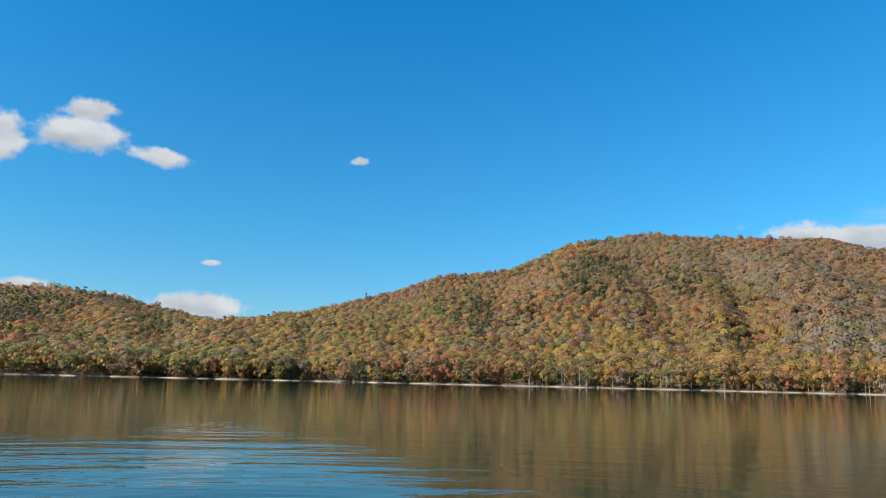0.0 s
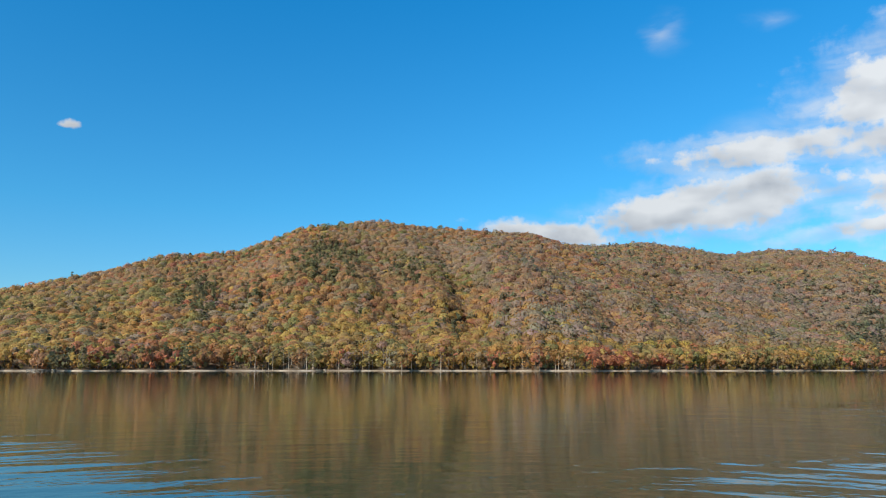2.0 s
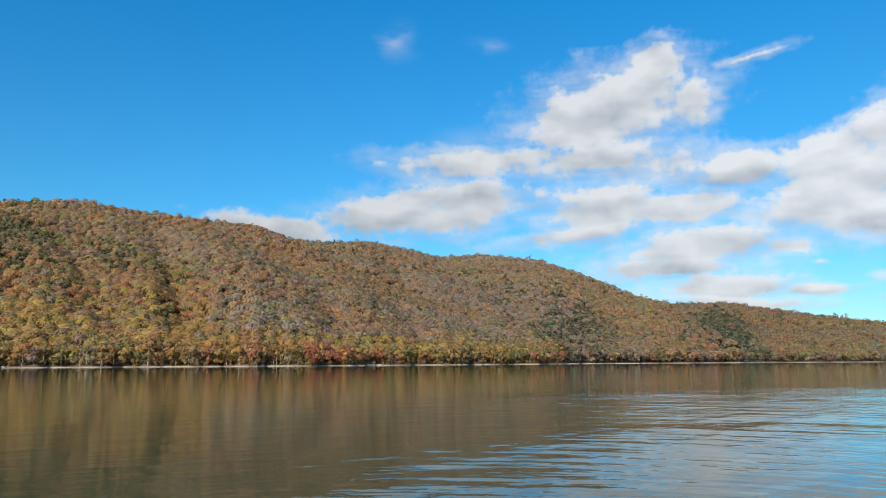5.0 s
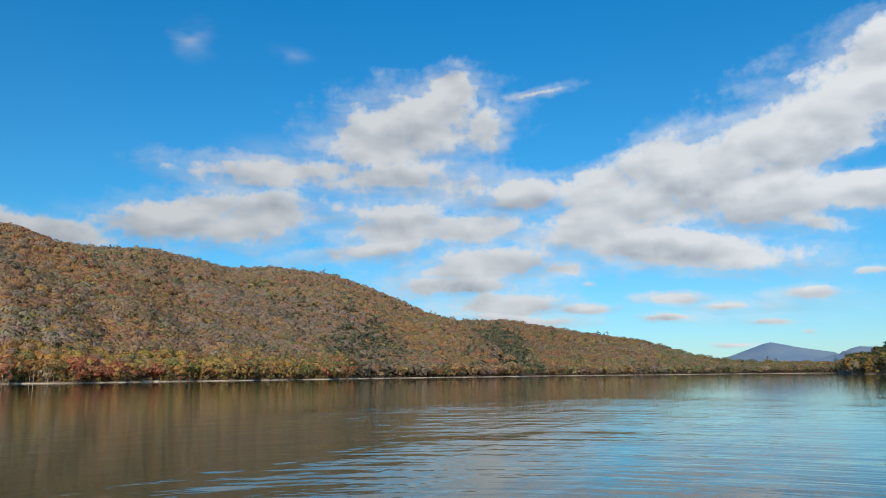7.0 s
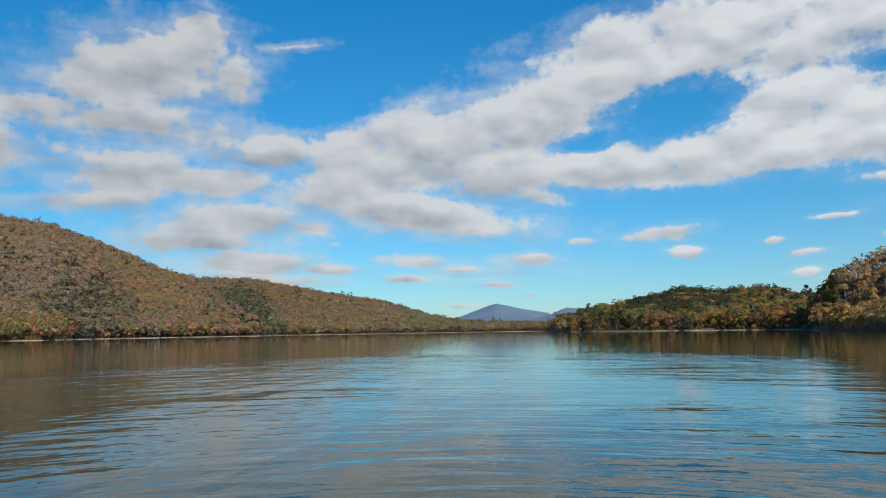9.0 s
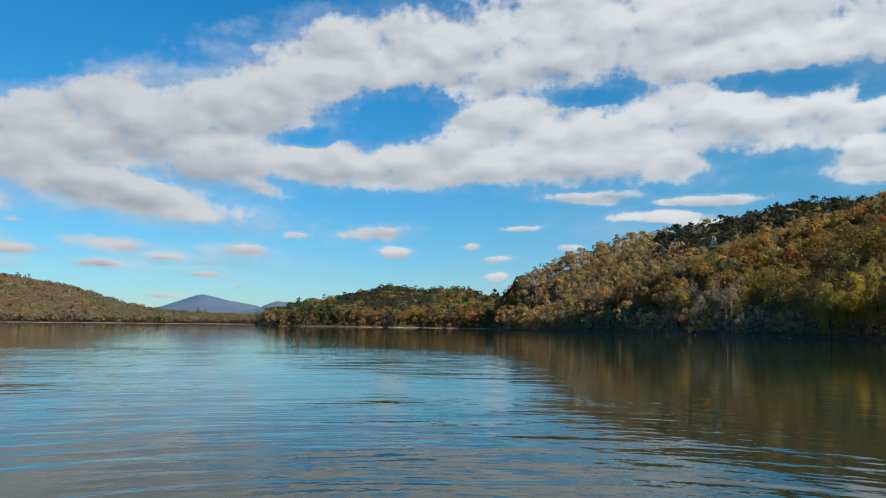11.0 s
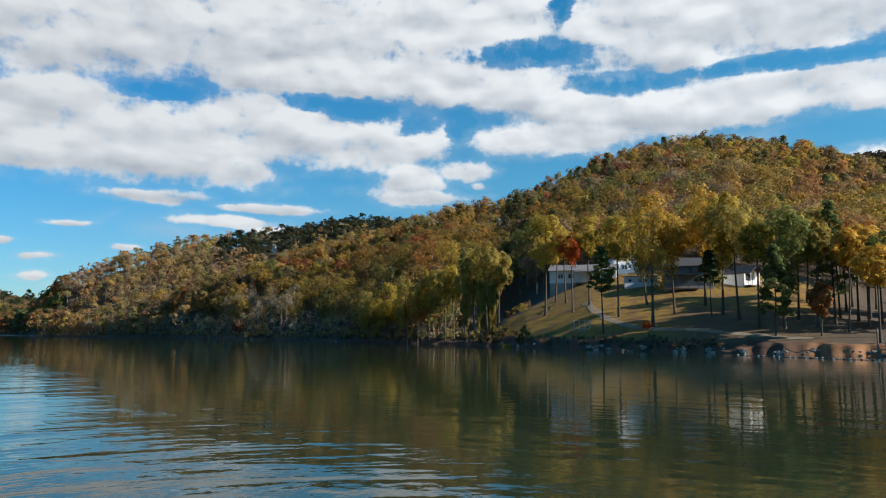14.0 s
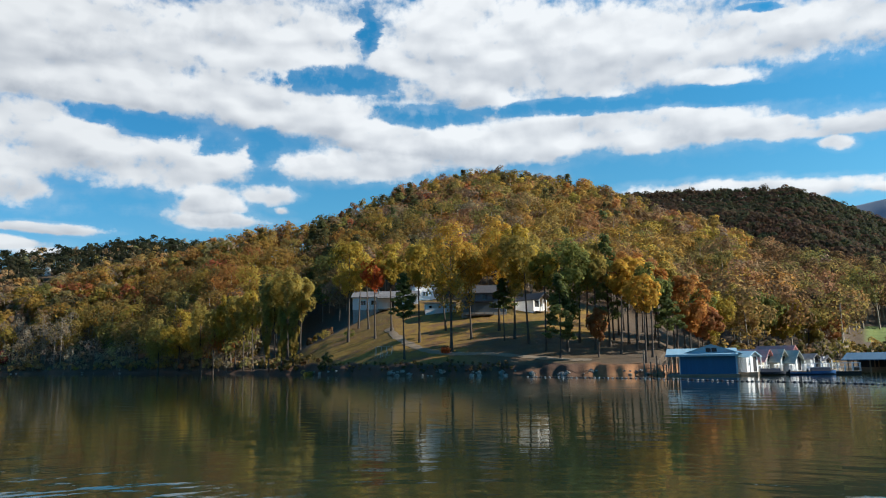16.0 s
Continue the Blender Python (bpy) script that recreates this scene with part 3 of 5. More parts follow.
# ---- ground and lake ----
def make_ground():
    az = np.concatenate([np.arange(-50, 106, 0.5), np.arange(106, 132, 0.3), np.arange(132, 186, 0.25), np.arange(186, 310, 1.5)])
    off = [-16.0, -6.0, -2.0, -0.7, 0.0, 0.7, 1.4, 2.1, 2.8, 3.5]
    while off[-1] < 62:
        off.append(off[-1] + 0.9)
    while off[-1] < 4700:
        off.append(off[-1] * 1.055 + 0.4)
    off = np.array(off)
    a, o = np.meshgrid(az, off, indexing="ij")
    s = shore(a)
    d = np.minimum(s + o, 4900 + o * 0.001)
    z = ground(a, d)
    x, y = d * np.sin(np.radians(a)), d * np.cos(np.radians(a))
    na, no = a.shape
    i = np.arange(na * no).reshape(na, no)
    nxt = np.roll(i, -1, axis=0)
    faces = np.stack([i[:, :-1], i[:, 1:], nxt[:, 1:], nxt[:, :-1]], -1).reshape(-1, 4)
    verts = np.stack([x, y, z], -1).reshape(-1, 3)
    ob = mesh_object("ground", verts, faces, M_GROUND, smooth=True)
    w = lawn_share(a) * soft(o, 3.0, 4.5) * (1 - soft(o, 56, 66))
    # mown grass starts along a slanting edge on its west side
    w *= soft(a - (138.9 + (o - 3.5) * 0.185), -0.4, 0.4) * (1 - soft(a, 163.0, 166.5))
    # under the pines grass gives way to needles, fallen leaves and painted tree shade
    w *= 1 - 0.85 * soft(a, 152.5, 156.5) * (1 - soft(o + 1.5 * np.sin(a * 3.1), 18, 30))
    field = soft(a, 181.9, 182.5) * (o > 26) * (o < 52) * (a < 200)
    shares = {
        "lawn": w,
        "field": field.astype(float),
        "bank": (1 - lawn_share(a)) * (o > -1) * (o < 1.8) * (a < 107) * (0.25 + 0.75 * (0.5 + 0.5 * np.sin(a * 2.3 + 2 * np.sin(a * 0.7)))) * np.where(a > 88.4, soft(a, 93, 97), 1),
        "soil": (1 - soft(o, 3.4, 4.4)) * soft(a, 107, 108) * (1 - soft(a, 162.5, 164.5)),
        "clay": soft(a, 162.0, 164.5) * (1 - soft(a, 170.0, 171.0)) * (1 - soft(o, 3.0, 4.6)),
        # beyond this distance the ground takes the painted haze colour
        "hazed": (d > 2100).astype(float),
    }
    for key, value in shares.items():
        layer = ob.data.attributes.new(key, "FLOAT", "POINT")
        layer.data.foreach_set("value", value.astype(np.float32).ravel())
    tagged(ob, "wooded hills, mown slope and sandy banks round the lake", "ground", kind="structure")


def make_lake():
    me = bpy.data.meshes.new("water")
    bm = bmesh.new()
    ring = [bm.verts.new((4950 * math.cos(a), 4950 * math.sin(a), 0)) for a in np.linspace(0, 2 * math.pi, 97)[:-1]]
    bm.faces.new(ring)
    bm.to_mesh(me)
    bm.free()
    me.materials.append(M_WATER)
    tagged(new("water", me), "calm brown-green lake water with wind ripples", "water", kind="structure")


make_ground()
make_lake()

# ---- woods ----
rng = np.random.default_rng(7)
GREEN, PINE, OLIVE = (0.16, 0.165, 0.05), (0.085, 0.11, 0.05), (0.275, 0.20, 0.06)
GOLD, YELLOW, ORANGE = (0.38, 0.245, 0.05), (0.40, 0.30, 0.055), (0.38, 0.19, 0.05)
RUST, BROWN, RED, BARE = (0.33, 0.16, 0.065), (0.26, 0.155, 0.08), (0.38, 0.11, 0.06), (0.25, 0.185, 0.135)
# these two darker tones also carry shade put into the leaf colour
DARK_SHADE_GREEN, SHADED_BROWN = (0.055, 0.058, 0.03), (0.09, 0.058, 0.036)
COLOURS = np.array([GREEN, PINE, OLIVE, GOLD, YELLOW, ORANGE, RUST, BROWN, RED, BARE, DARK_SHADE_GREEN, SHADED_BROWN])


def crown(count, shape, seed, boughs=0, loose=0.175):
    """A crown about one unit across: the middles of its leaf clumps, each one's three corners (unit size) and how light its bough is."""
    r = np.random.default_rng(seed)
    if shape == "dome":
        # the canopy's upper side, evenly leaved and lumpy, as it shows over the trees before it
        k = np.arange(count) + 0.5
        z = 1 - 1.32 * k / count
        a = k * 2.399963 + r.random() * 6
        v = np.stack([np.cos(a) * np.sqrt(1 - z * z), np.sin(a) * np.sqrt(1 - z * z), z], 1) + r.normal(size=(count, 3)) * 0.08
        v /= np.linalg.norm(v, axis=1)[:, None]
        lumps = r.normal(size=(7, 3)) + (0, 0, 0.5)
        lumps /= np.linalg.norm(lumps, axis=1)[:, None]
        near = v @ lumps.T
        bulge = np.clip(near.max(1), 0, 1) ** 5
        c = v * (0.35 + 0.11 * bulge + 0.02 * r.normal(size=count))[:, None]
        normal = v + 0.5 * (v - lumps[near.argmax(1)]) + r.normal(size=(count, 3)) * 0.1 + (0, 0, 0.15)
        value = (0.92 + 0.16 * r.random(7))[near.argmax(1)]
    else:
        boughs = boughs or max(7, count // 34)
        v = r.normal(size=(boughs, 3)) + (0, 0, 0.15)
        v /= np.linalg.norm(v, axis=1)[:, None]
        v *= 0.2 + 0.22 * r.random((boughs, 1)) ** 0.7
        if shape == "pine":
            v[:, 2] = (np.arange(boughs) + r.random(boughs)) / boughs - 0.5
            v[:, :2] *= ((0.58 - v[:, 2]) * 1.05)[:, None]
        pick = r.integers(0, boughs, count)
        size = (loose * (0.75 + 0.5 * r.random(boughs)))[pick][:, None]
        out = v / (np.linalg.norm(v, axis=1)[:, None] + 1e-6)
        way = r.normal(size=(count, 3)) + 0.7 * out[pick] + (0, 0, 0.35)
        way /= np.linalg.norm(way, axis=1)[:, None]
        c = v[pick] + way * size * (0.65 + 0.5 * r.random((count, 1))) * ((1, 1, 0.34) if shape == "pine" else (1, 1, 0.85))
        normal = 0.9 * way + 0.35 * out[pick] + r.normal(size=(count, 3)) * 0.28 + (0, 0, 0.2)
        value = (0.86 + 0.28 * r.random(boughs))[pick]
    normal /= np.linalg.norm(normal, axis=1)[:, None]
    side = np.cross(normal, r.normal(size=(count, 3)))
    side /= np.linalg.norm(side, axis=1)[:, None]
    up = np.cross(normal, side)
    a = r.random((count, 1)) * 0.5
    size = (0.85 + 0.3 * r.random((count, 1))) if shape == "dome" else (0.6 + 0.8 * r.random((count, 1)))
    corners = np.stack([-side * (0.9 + a) - up * 0.8, side * (1.1 - a) - up * (0.5 + a), side * (a - 0.2) + up * 1.3], 1) * size[:, None]
    return c, corners, value


def woods(name, label, spots, high, wide, kinds, leaves, leaf, trunk_mat, seed, clear=0.3, even=1.0, toward_colour=(0.24, 0.175, 0.08), shape="round", full=None, fewer=None, bright=1.0):
    """Very many trees as one mesh of foliage with one mesh of stems: spots (n, 3), heights, widths, colour numbers; leaf: half a clump, in metres.
    full: the trees with a whole crown; fewer: those whose clumps are fewer and larger."""
    r = np.random.default_rng(seed)
    n = len(spots)
    low = np.broadcast_to(clear, n)
    full = np.zeros(n, bool) if full is None else full
    fewer = np.zeros(n, bool) if fewer is None else fewer
    some = lambda kind, count, k, number: [crown(count, kind, seed * 50 + k + i) for i in range(number)]
    shapes, whole, cones = some(shape, leaves, 0, 9), some("round", int(leaves * 1.6), 40, 9), some("pine", leaves, 20, 5)
    plain = some(shape, int(leaves * 0.5), 60, 9)
    cv, values, counts = [], [], []
    turn = r.random(n) * 2 * math.pi
    for i in range(n):
        bank = cones if kinds[i] == 1 else whole if full[i] else plain if fewer[i] else shapes
        c, k, value = bank[int(turn[i] * 1000) % len(bank)]
        ca, sa = math.cos(turn[i]), math.sin(turn[i])
        body = high[i] * (1 - low[i])
        w = wide[i]
        q = (c * (w, w, body * 0.95))[:, None] + k * leaf * (1.4 if fewer[i] else 0.85 if full[i] else 1.0)
        q = q.reshape(-1, 3)
        cv.append(np.stack([q[:, 0] * ca - q[:, 1] * sa, q[:, 0] * sa + q[:, 1] * ca, q[:, 2] + high[i] - body * 0.5], 1) + spots[i])
        values.append(value)
        counts.append(len(value))
    verts = np.concatenate(cv)
    faces = np.arange(len(verts)).reshape(-1, 3)
    own = COLOURS[kinds]
    own = own * even + (1 - even) * np.array(toward_colour)
    tint = own * (0.86 + 0.28 * r.random((n, 1))) * (1 + 0.05 * r.normal(size=(n, 3)))
    tint = np.repeat(tint * bright, counts, axis=0) * np.concatenate(values)[:, None]
    tint = np.repeat(np.clip(tint, 0.01, 0.7), 3, axis=0)
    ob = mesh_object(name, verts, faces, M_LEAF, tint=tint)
    tagged(ob, label, "forest", kind="stuff")
    # stems: tapered, four-sided
    rad = high * 0.011 + 0.05
    lean = r.normal(size=(n, 2)) * 0.02
    ring = np.array([(1, 0), (0, 1), (-1, 0), (0, -1)], float)
    foot = np.zeros((n, 4, 3))
    foot[:, :, :2] = ring[None] * rad[:, None, None]
    foot[:, :, 2] = -0.6
    tip = np.zeros((n, 4, 3))
    tip[:, :, :2] = ring[None] * rad[:, None, None] * 0.35 + (lean * high[:, None])[:, None]
    tip[:, :, 2] = (high * 0.8)[:, None]
    tv = (np.concatenate([foot, tip], 1) + spots[:, None]).reshape(-1, 3)
    k = (np.arange(n) * 8)[:, None, None]
    sides = np.array([(j, (j + 1) % 4, 4 + (j + 1) % 4, 4 + j) for j in range(4)])[None]
    stems = mesh_object("tree_stems", tv, (k + sides).reshape(-1, 4), trunk_mat, parent=ob)
    tagged(stems, kind="stuff")
    return ob


def scatter(az0, az1, near, deep, step, seed, keep=None):
    """Spots for trees between two bearings, from near to deep metres behind the shore or to just past a crest; evenly dense over the ground."""
    r = np.random.default_rng(seed)
    out = []
    lo, hi = near(np.array([az0, (az0 + az1) / 2, az1])).min(), deep(np.linspace(az0, az1, 9)).max()
    d = lo
    while d < hi:
        per = np.degrees(step / d)
        a = np.arange(az0, az1, per)
        a = a + r.uniform(-0.5, 0.5, len(a)) * per
        dd = d + r.uniform(-0.5, 0.5, len(a)) * step
        ok = (dd > near(a)) & (dd < deep(a))
        out.append(np.stack([a[ok], dd[ok]], 1))
        d += step
    p = np.concatenate(out)
    if keep is not None:
        p = p[keep(p[:, 0], p[:, 1])]
    z = ground(p[:, 0], p[:, 1])
    p, z = p[z > 0.4], z[z > 0.4]
    a = np.radians(p[:, 0])
    return p, np.stack([p[:, 1] * np.sin(a), p[:, 1] * np.cos(a), z], 1)


def choose(r, weights):
    """Pick a colour number in every row of weights."""
    w = weights / weights.sum(1)[:, None]
    return (w.cumsum(1) < r.random((len(w), 1))).sum(1).clip(0, 9)


def mixture(p, spots, table, r, patch=60.0, drifts=2.4):
    """Colour numbers: a base mixture drawn out into drifts of one kind."""
    w = np.tile(np.array(table, float), (len(spots), 1))
    for k in range(10):
        drift = waves(spots[:, 0] + 517 * k, spots[:, 1] - 331 * k, patch * (0.6 + 0.13 * k))
        w[:, k] *= np.exp(drifts * drift)
    return w


def far_woods(name, label, hill, az0, az1, step, table, seed, leaves=58, leaf=1.1, even=0.68, patch=105.0, remap=None, groves=(), stands=(), tall=15.0, front_table=None, shore_from=None, bright=1.15, toward=(0.345, 0.25, 0.148)):
    """groves: strips behind the shore (bearings, depth, kind, share); stands: patches on the slope (bearings,
    elevations fitted to the camera's view, kind, share).
    """
    h = HILLS[hill]
    deep = lambda a: np.interp(a, h.az, h.far) + 25
    near = lambda a: shore(a) + 2.0 + (h.foot if shore_from is None else np.where(a > shore_from, 1.0, h.foot))
    p, spots = scatter(az0, az1, near, deep, step, seed)
    r = np.random.default_rng(seed)
    w = mixture(p, spots, table, r, patch, 2.6)
    off = p[:, 1] - shore(p[:, 0])
    if front_table is not None:
        f = (1 - soft(off, 40, 300))[:, None]
        w = w * (1 - f) + mixture(p, spots, front_table, r, 45.0) * f
    kinds = choose(r, w)
    for a0, a1, depth, kind, share in groves:
        kinds[(p[:, 0] > a0) & (p[:, 0] < a1) & (off < depth) & (r.random(len(p)) < share)] = kind
    el = np.degrees(np.arctan2(spots[:, 2] + tall - EYE, p[:, 1]))
    for a0, a1, e0, e1, kind, share in stands:
        u, v = (p[:, 0] - (a0 + a1) / 2) / (a1 - a0) * 2, (el - (e0 + e1) / 2) / (e1 - e0) * 2
        inside = np.hypot(u, v) + 0.3 * waves(spots[:, 0], spots[:, 1], 22) < 1
        kinds[inside & (r.random(len(p)) < share)] = kind
    for a, b in (remap or {}).items():
        kinds[kinds == a] = b
    high = tall * (0.86 + 0.24 * r.random(len(p)))
    high[kinds == 1] *= 1.1
    # single taller trees break the skyline
    crest = abs(p[:, 1] - np.interp(p[:, 0], h.az, h.far)) < 30
    high[crest] *= 1 + 0.4 * r.random(crest.sum()) ** 3
    wide = step * (1.55 + 0.5 * r.random(len(p)))
    wide[kinds == 1] *= 0.75
    # toward mixes in a flat grey-brown, which paints haze on the far hills
    return woods(name, label, spots, high, wide, kinds, leaves, leaf, M_BARK, seed, np.where(off < 26, 0.1, 0.3), even, toward, "dome", full=off < 26, bright=bright)


#        green pine olive gold yellow orange rust brown red bare
HIGH = (0.10, 0.07, 0.10, 0.06, 0.01, 0.16, 0.30, 0.30, 0.03, 0.22)
FRONT = (0.20, 0.06, 0.16, 0.17, 0.04, 0.20, 0.17, 0.10, 0.05, 0.08)
LATE_HAZY = (0.06, 0.05, 0.06, 0.04, 0.01, 0.08, 0.24, 0.32, 0.01, 0.32)
far_woods("autumn_forest", "mixed autumn forest over the long low hill, orange, rust and dark pine", "west", -38, -11, 7.5, HIGH, 11, leaf=1.15, front_table=FRONT,
          stands=((-34, -27, 3.6, 5.6, 1, 0.5), (-31, -26, 0.6, 2.2, 0, 0.5), (-25, -20, 2.5, 4.2, 1, 0.35), (-20, -15, 1.2, 2.6, 0, 0.6), (-33, -29, 0.2, 1.2, 1, 0.6)))
far_woods("autumn_forest", "mixed autumn forest covering the rounded main hill, rust, gold and green", "main", -24, 52.6, 6.6, HIGH, 12,
          groves=((32.6, 38.5, 34, 8, 0.85), (-20, -8, 30, 0, 0.5), (4, 9, 30, 0, 0.4), (-7.2, -4.6, 16, 1, 0.8), (1.2, 2.3, 14, 1, 0.8), (-13.0, -11.0, 18, 1, 0.7), (38, 44, 60, 4, 0.3), (12, 28, 90, 3, 0.25), (44.0, 52.0, 200, 0, 0.3)),
          stands=((1.2, 4.4, 3.4, 7.2, 1, 0.5), (9.4, 14.6, 7.0, 10.2, 1, 0.5), (16.6, 20.4, 7.2, 9.0, 1, 0.42), (5.2, 7.4, 5.4, 7.4, 1, 0.35), (35.5, 43.0, 3.2, 5.4, 1, 0.38), (32.0, 47.0, 1.2, 3.6, 3, 0.32),
                  (36.0, 46.0, 0.8, 2.6, 2, 0.3), (12.0, 26.0, 2.0, 5.0, 3, 0.26), (6.0, 20.0, 1.0, 3.0, 2, 0.25), (22.0, 30.0, 7.0, 10.6, 9, 0.4), (26.0, 34.0, 5.4, 7.4, 9, 0.35),
                  (-12.0, -7.0, 1.0, 3.2, 3, 0.35), (-16.0, -10.0, 0.3, 2.4, 0, 0.4), (21.0, 23.5, 3.0, 4.8, 1, 0.4), (0.0, 9.0, 7.6, 9.2, 9, 0.3), (28.0, 31.0, 3.0, 4.4, 0, 0.5)),
          leaves=64, leaf=0.98, tall=13.0, front_table=FRONT)
# toward greys these leaves: distance haze put into their colour
far_woods("autumn_forest", "brown late-autumn forest on the longer ridge behind, greyed further for haze", "second", 26, 65.6, 8.5, LATE_HAZY, 13, leaves=34, leaf=1.55, front_table=LATE_HAZY, toward=(0.285, 0.222, 0.165), even=0.55, shore_from=52.3,
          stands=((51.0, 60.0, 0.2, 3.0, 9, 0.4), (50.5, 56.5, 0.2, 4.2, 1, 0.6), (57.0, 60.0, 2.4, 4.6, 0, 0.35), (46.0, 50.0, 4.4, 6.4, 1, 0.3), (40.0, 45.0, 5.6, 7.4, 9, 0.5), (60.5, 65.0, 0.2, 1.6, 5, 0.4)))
# a still greyer mix, again haze painted into the leaves
far_woods("autumn_forest", "brown and green forest on a low far ridge sinking to the lake", "third", 55, 89.4, 11.0, LATE_HAZY, 14, groves=((65.8, 67.6, 110, 1, 0.85), (76, 88.2, 400, 0, 0.5)),
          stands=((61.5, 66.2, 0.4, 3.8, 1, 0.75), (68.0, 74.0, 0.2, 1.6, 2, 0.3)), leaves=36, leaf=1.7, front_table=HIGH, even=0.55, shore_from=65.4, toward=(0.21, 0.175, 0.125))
far_woods("autumn_forest", "mixed green and gold forest on the low peninsula", "peninsula", 88.7, 109, 8.0, even=0.7, bright=1.05, toward=(0.12, 0.105, 0.055), table=(0.34, 0.30, 0.12, 0.05, 0.0, 0.05, 0.08, 0.14, 0.0, 0.04), seed=15,
          leaf=1.25, front_table=(0.30, 0.2, 0.24, 0.2, 0.02, 0.12, 0.1, 0.06, 0.02, 0.02), stands=((93.5, 102.0, 1.5, 3.4, 10, 0.75), (88.2, 94.5, 0.0, 1.6, 1, 0.6), (94.0, 106.0, 0.0, 1.2, 7, 0.4), (95.0, 107.0, 0.2, 1.6, 6, 0.25)))
# this hill lies in shade, which is put into its leaf colours
far_woods("autumn_forest", "brown forest on the hill behind the marina, its leaf colours darkened for shade", "shaded", 160, 190, 8.5, (0.2, 0.3, 0.0, 0.0, 0.0, 0.05, 0.25, 0.3, 0.0, 0.0), 16, even=1.0, bright=1.0, leaves=28, leaf=1.7, remap={1: 10, 0: 10, 7: 11, 6: 11, 5: 11})

# ridge and near hill, where single trees can be told
def near_woods(name, label, hill, az0, az1, step, table, seed, leaves, leaf, tall, keep=None, near_off=4.0, trunk=None, patch=30.0, shaded_top=None, even=0.75, toward=(0.36, 0.255, 0.09), high_table=None, stands=(), bright=1.0):
    h = HILLS[hill]
    deep = lambda a: np.interp(a, h.az, h.far) + 18
    near = lambda a: shore(a) + near_off
    p, spots = scatter(az0, az1, near, deep, step, seed, keep)
    r = np.random.default_rng(seed)
    w = mixture(p, spots, table, r, patch)
    if high_table is not None:
        f = soft(spots[:, 2], 22, 62)[:, None]
        w = w * (1 - f) + mixture(p, spots, high_table, r, patch) * f
    kinds = choose(r, w)
    el = np.degrees(np.arctan2(spots[:, 2] + tall - EYE, p[:, 1]))
    for a0, a1, e0, e1, kind, share in stands:
        kinds[(p[:, 0] > a0) & (p[:, 0] < a1) & (el > e0) & (el < e1) & (r.random(len(p)) < share)] = kind
    # the crest's shade is put into the colour of its trees
    if shaded_top is not None:
        kinds[shaded_top(p[:, 0], p[:, 1]) & (r.random(len(p)) < 0.88)] = 10
    high = tall * (0.74 + 0.34 * r.random(len(p)))
    wide = step * (1.3 + 0.5 * r.random(len(p)))
    wide[kinds == 1] *= 0.8
    return woods(name, label, spots, high, wide, kinds, leaves, leaf, trunk or M_PALE_BARK, seed, np.where((p[:, 0] < 119) | ((p[:, 1] - shore(p[:, 0]) < 34) & (p[:, 0] < 137)), 0.1, 0.28), np.where(kinds == 10, 1.0, even)[:, None], toward, fewer=p[:, 1] > 290, bright=bright)


near_woods("autumn_forest", "golden and brown wooded ridge above the far cove", "ridge", 107.2, 137, 7.5, (0.07, 0.05, 0.2, 0.18, 0.03, 0.16, 0.06, 0.2, 0.01, 0.28), 21, 440, 0.38, 15.0, even=0.62, toward=(0.54, 0.38, 0.19), bright=1.1,
           # painted shade along the ridge's crest
           shaded_top=lambda a, d: (a > 119) & (d > np.interp(a, HILLS["ridge"].az, HILLS["ridge"].far) - 75 - (a - 119) * 4),
           keep=lambda a, d: ((d > np.interp(a, HILLS["near"].az, HILLS["near"].far) - 20) | (a < 116)) & ~((abs(a - 123.0) < 0.55) & (d > 440) & (d < 545)))
near_woods("autumn_forest", "golden-brown forest on the steep hill above the houses", "near", 112, 190, 7.0, (0.14, 0.04, 0.34, 0.30, 0.06, 0.10, 0.05, 0.14, 0.015, 0.06), 22, 800, 0.28, 16.0,
           high_table=(0.10, 0.05, 0.20, 0.22, 0.02, 0.14, 0.12, 0.26, 0.02, 0.14), toward=(0.46, 0.29, 0.105), even=0.8, bright=0.98,
           # past bearing 173 the darker stands also paint the slope's shade
           stands=((117, 140, 6.2, 10.5, 3, 0.4), (117, 140, 6.2, 10.5, 5, 0.2), (141, 150, 9.0, 14.5, 1, 0.22), (170, 176, 5.0, 8.5, 6, 0.35), (166, 178, 2.5, 6.0, 2, 0.35), (168, 172, 6.0, 9.0, 0, 0.4), (173, 190, 0.0, 8.5, 0, 0.42), (173, 190, 0.0, 9.0, 7, 0.3), (175, 190, 0.0, 9.0, 11, 0.32)),
           keep=lambda a, d: (d - shore(a) > 60 * lawn_share(a) + 5 + 8 * (1 - soft(a, 129, 134))) & ~((a > 182.0) & (d - shore(a) < 46)))


# shrubs and reeds along the near and far banks
def shrubs(name, label, az0, az1, deep, step, table, seed, tall, leaves=90, leaf=0.22, bark=None, clear=0.05, keep=None, toward=(0.24, 0.175, 0.08), bright=1.0):
    p, spots = scatter(az0, az1, lambda a: shore(a) + 0.6, lambda a: shore(a) + deep, step, seed, keep)
    r = np.random.default_rng(seed)
    kinds = choose(r, mixture(p, spots, table, r, 12.0))
    kinds[kinds == 1] = 0
    high = tall * (0.5 + 0.8 * r.random(len(p)))
    wide = np.minimum(step * (1.1 + 0.9 * r.random(len(p))), high * 0.8)
    return woods(name, label, spots, high, wide, kinds, leaves, leaf, bark or M_BARK, seed, clear, 0.6, toward, bright=bright)


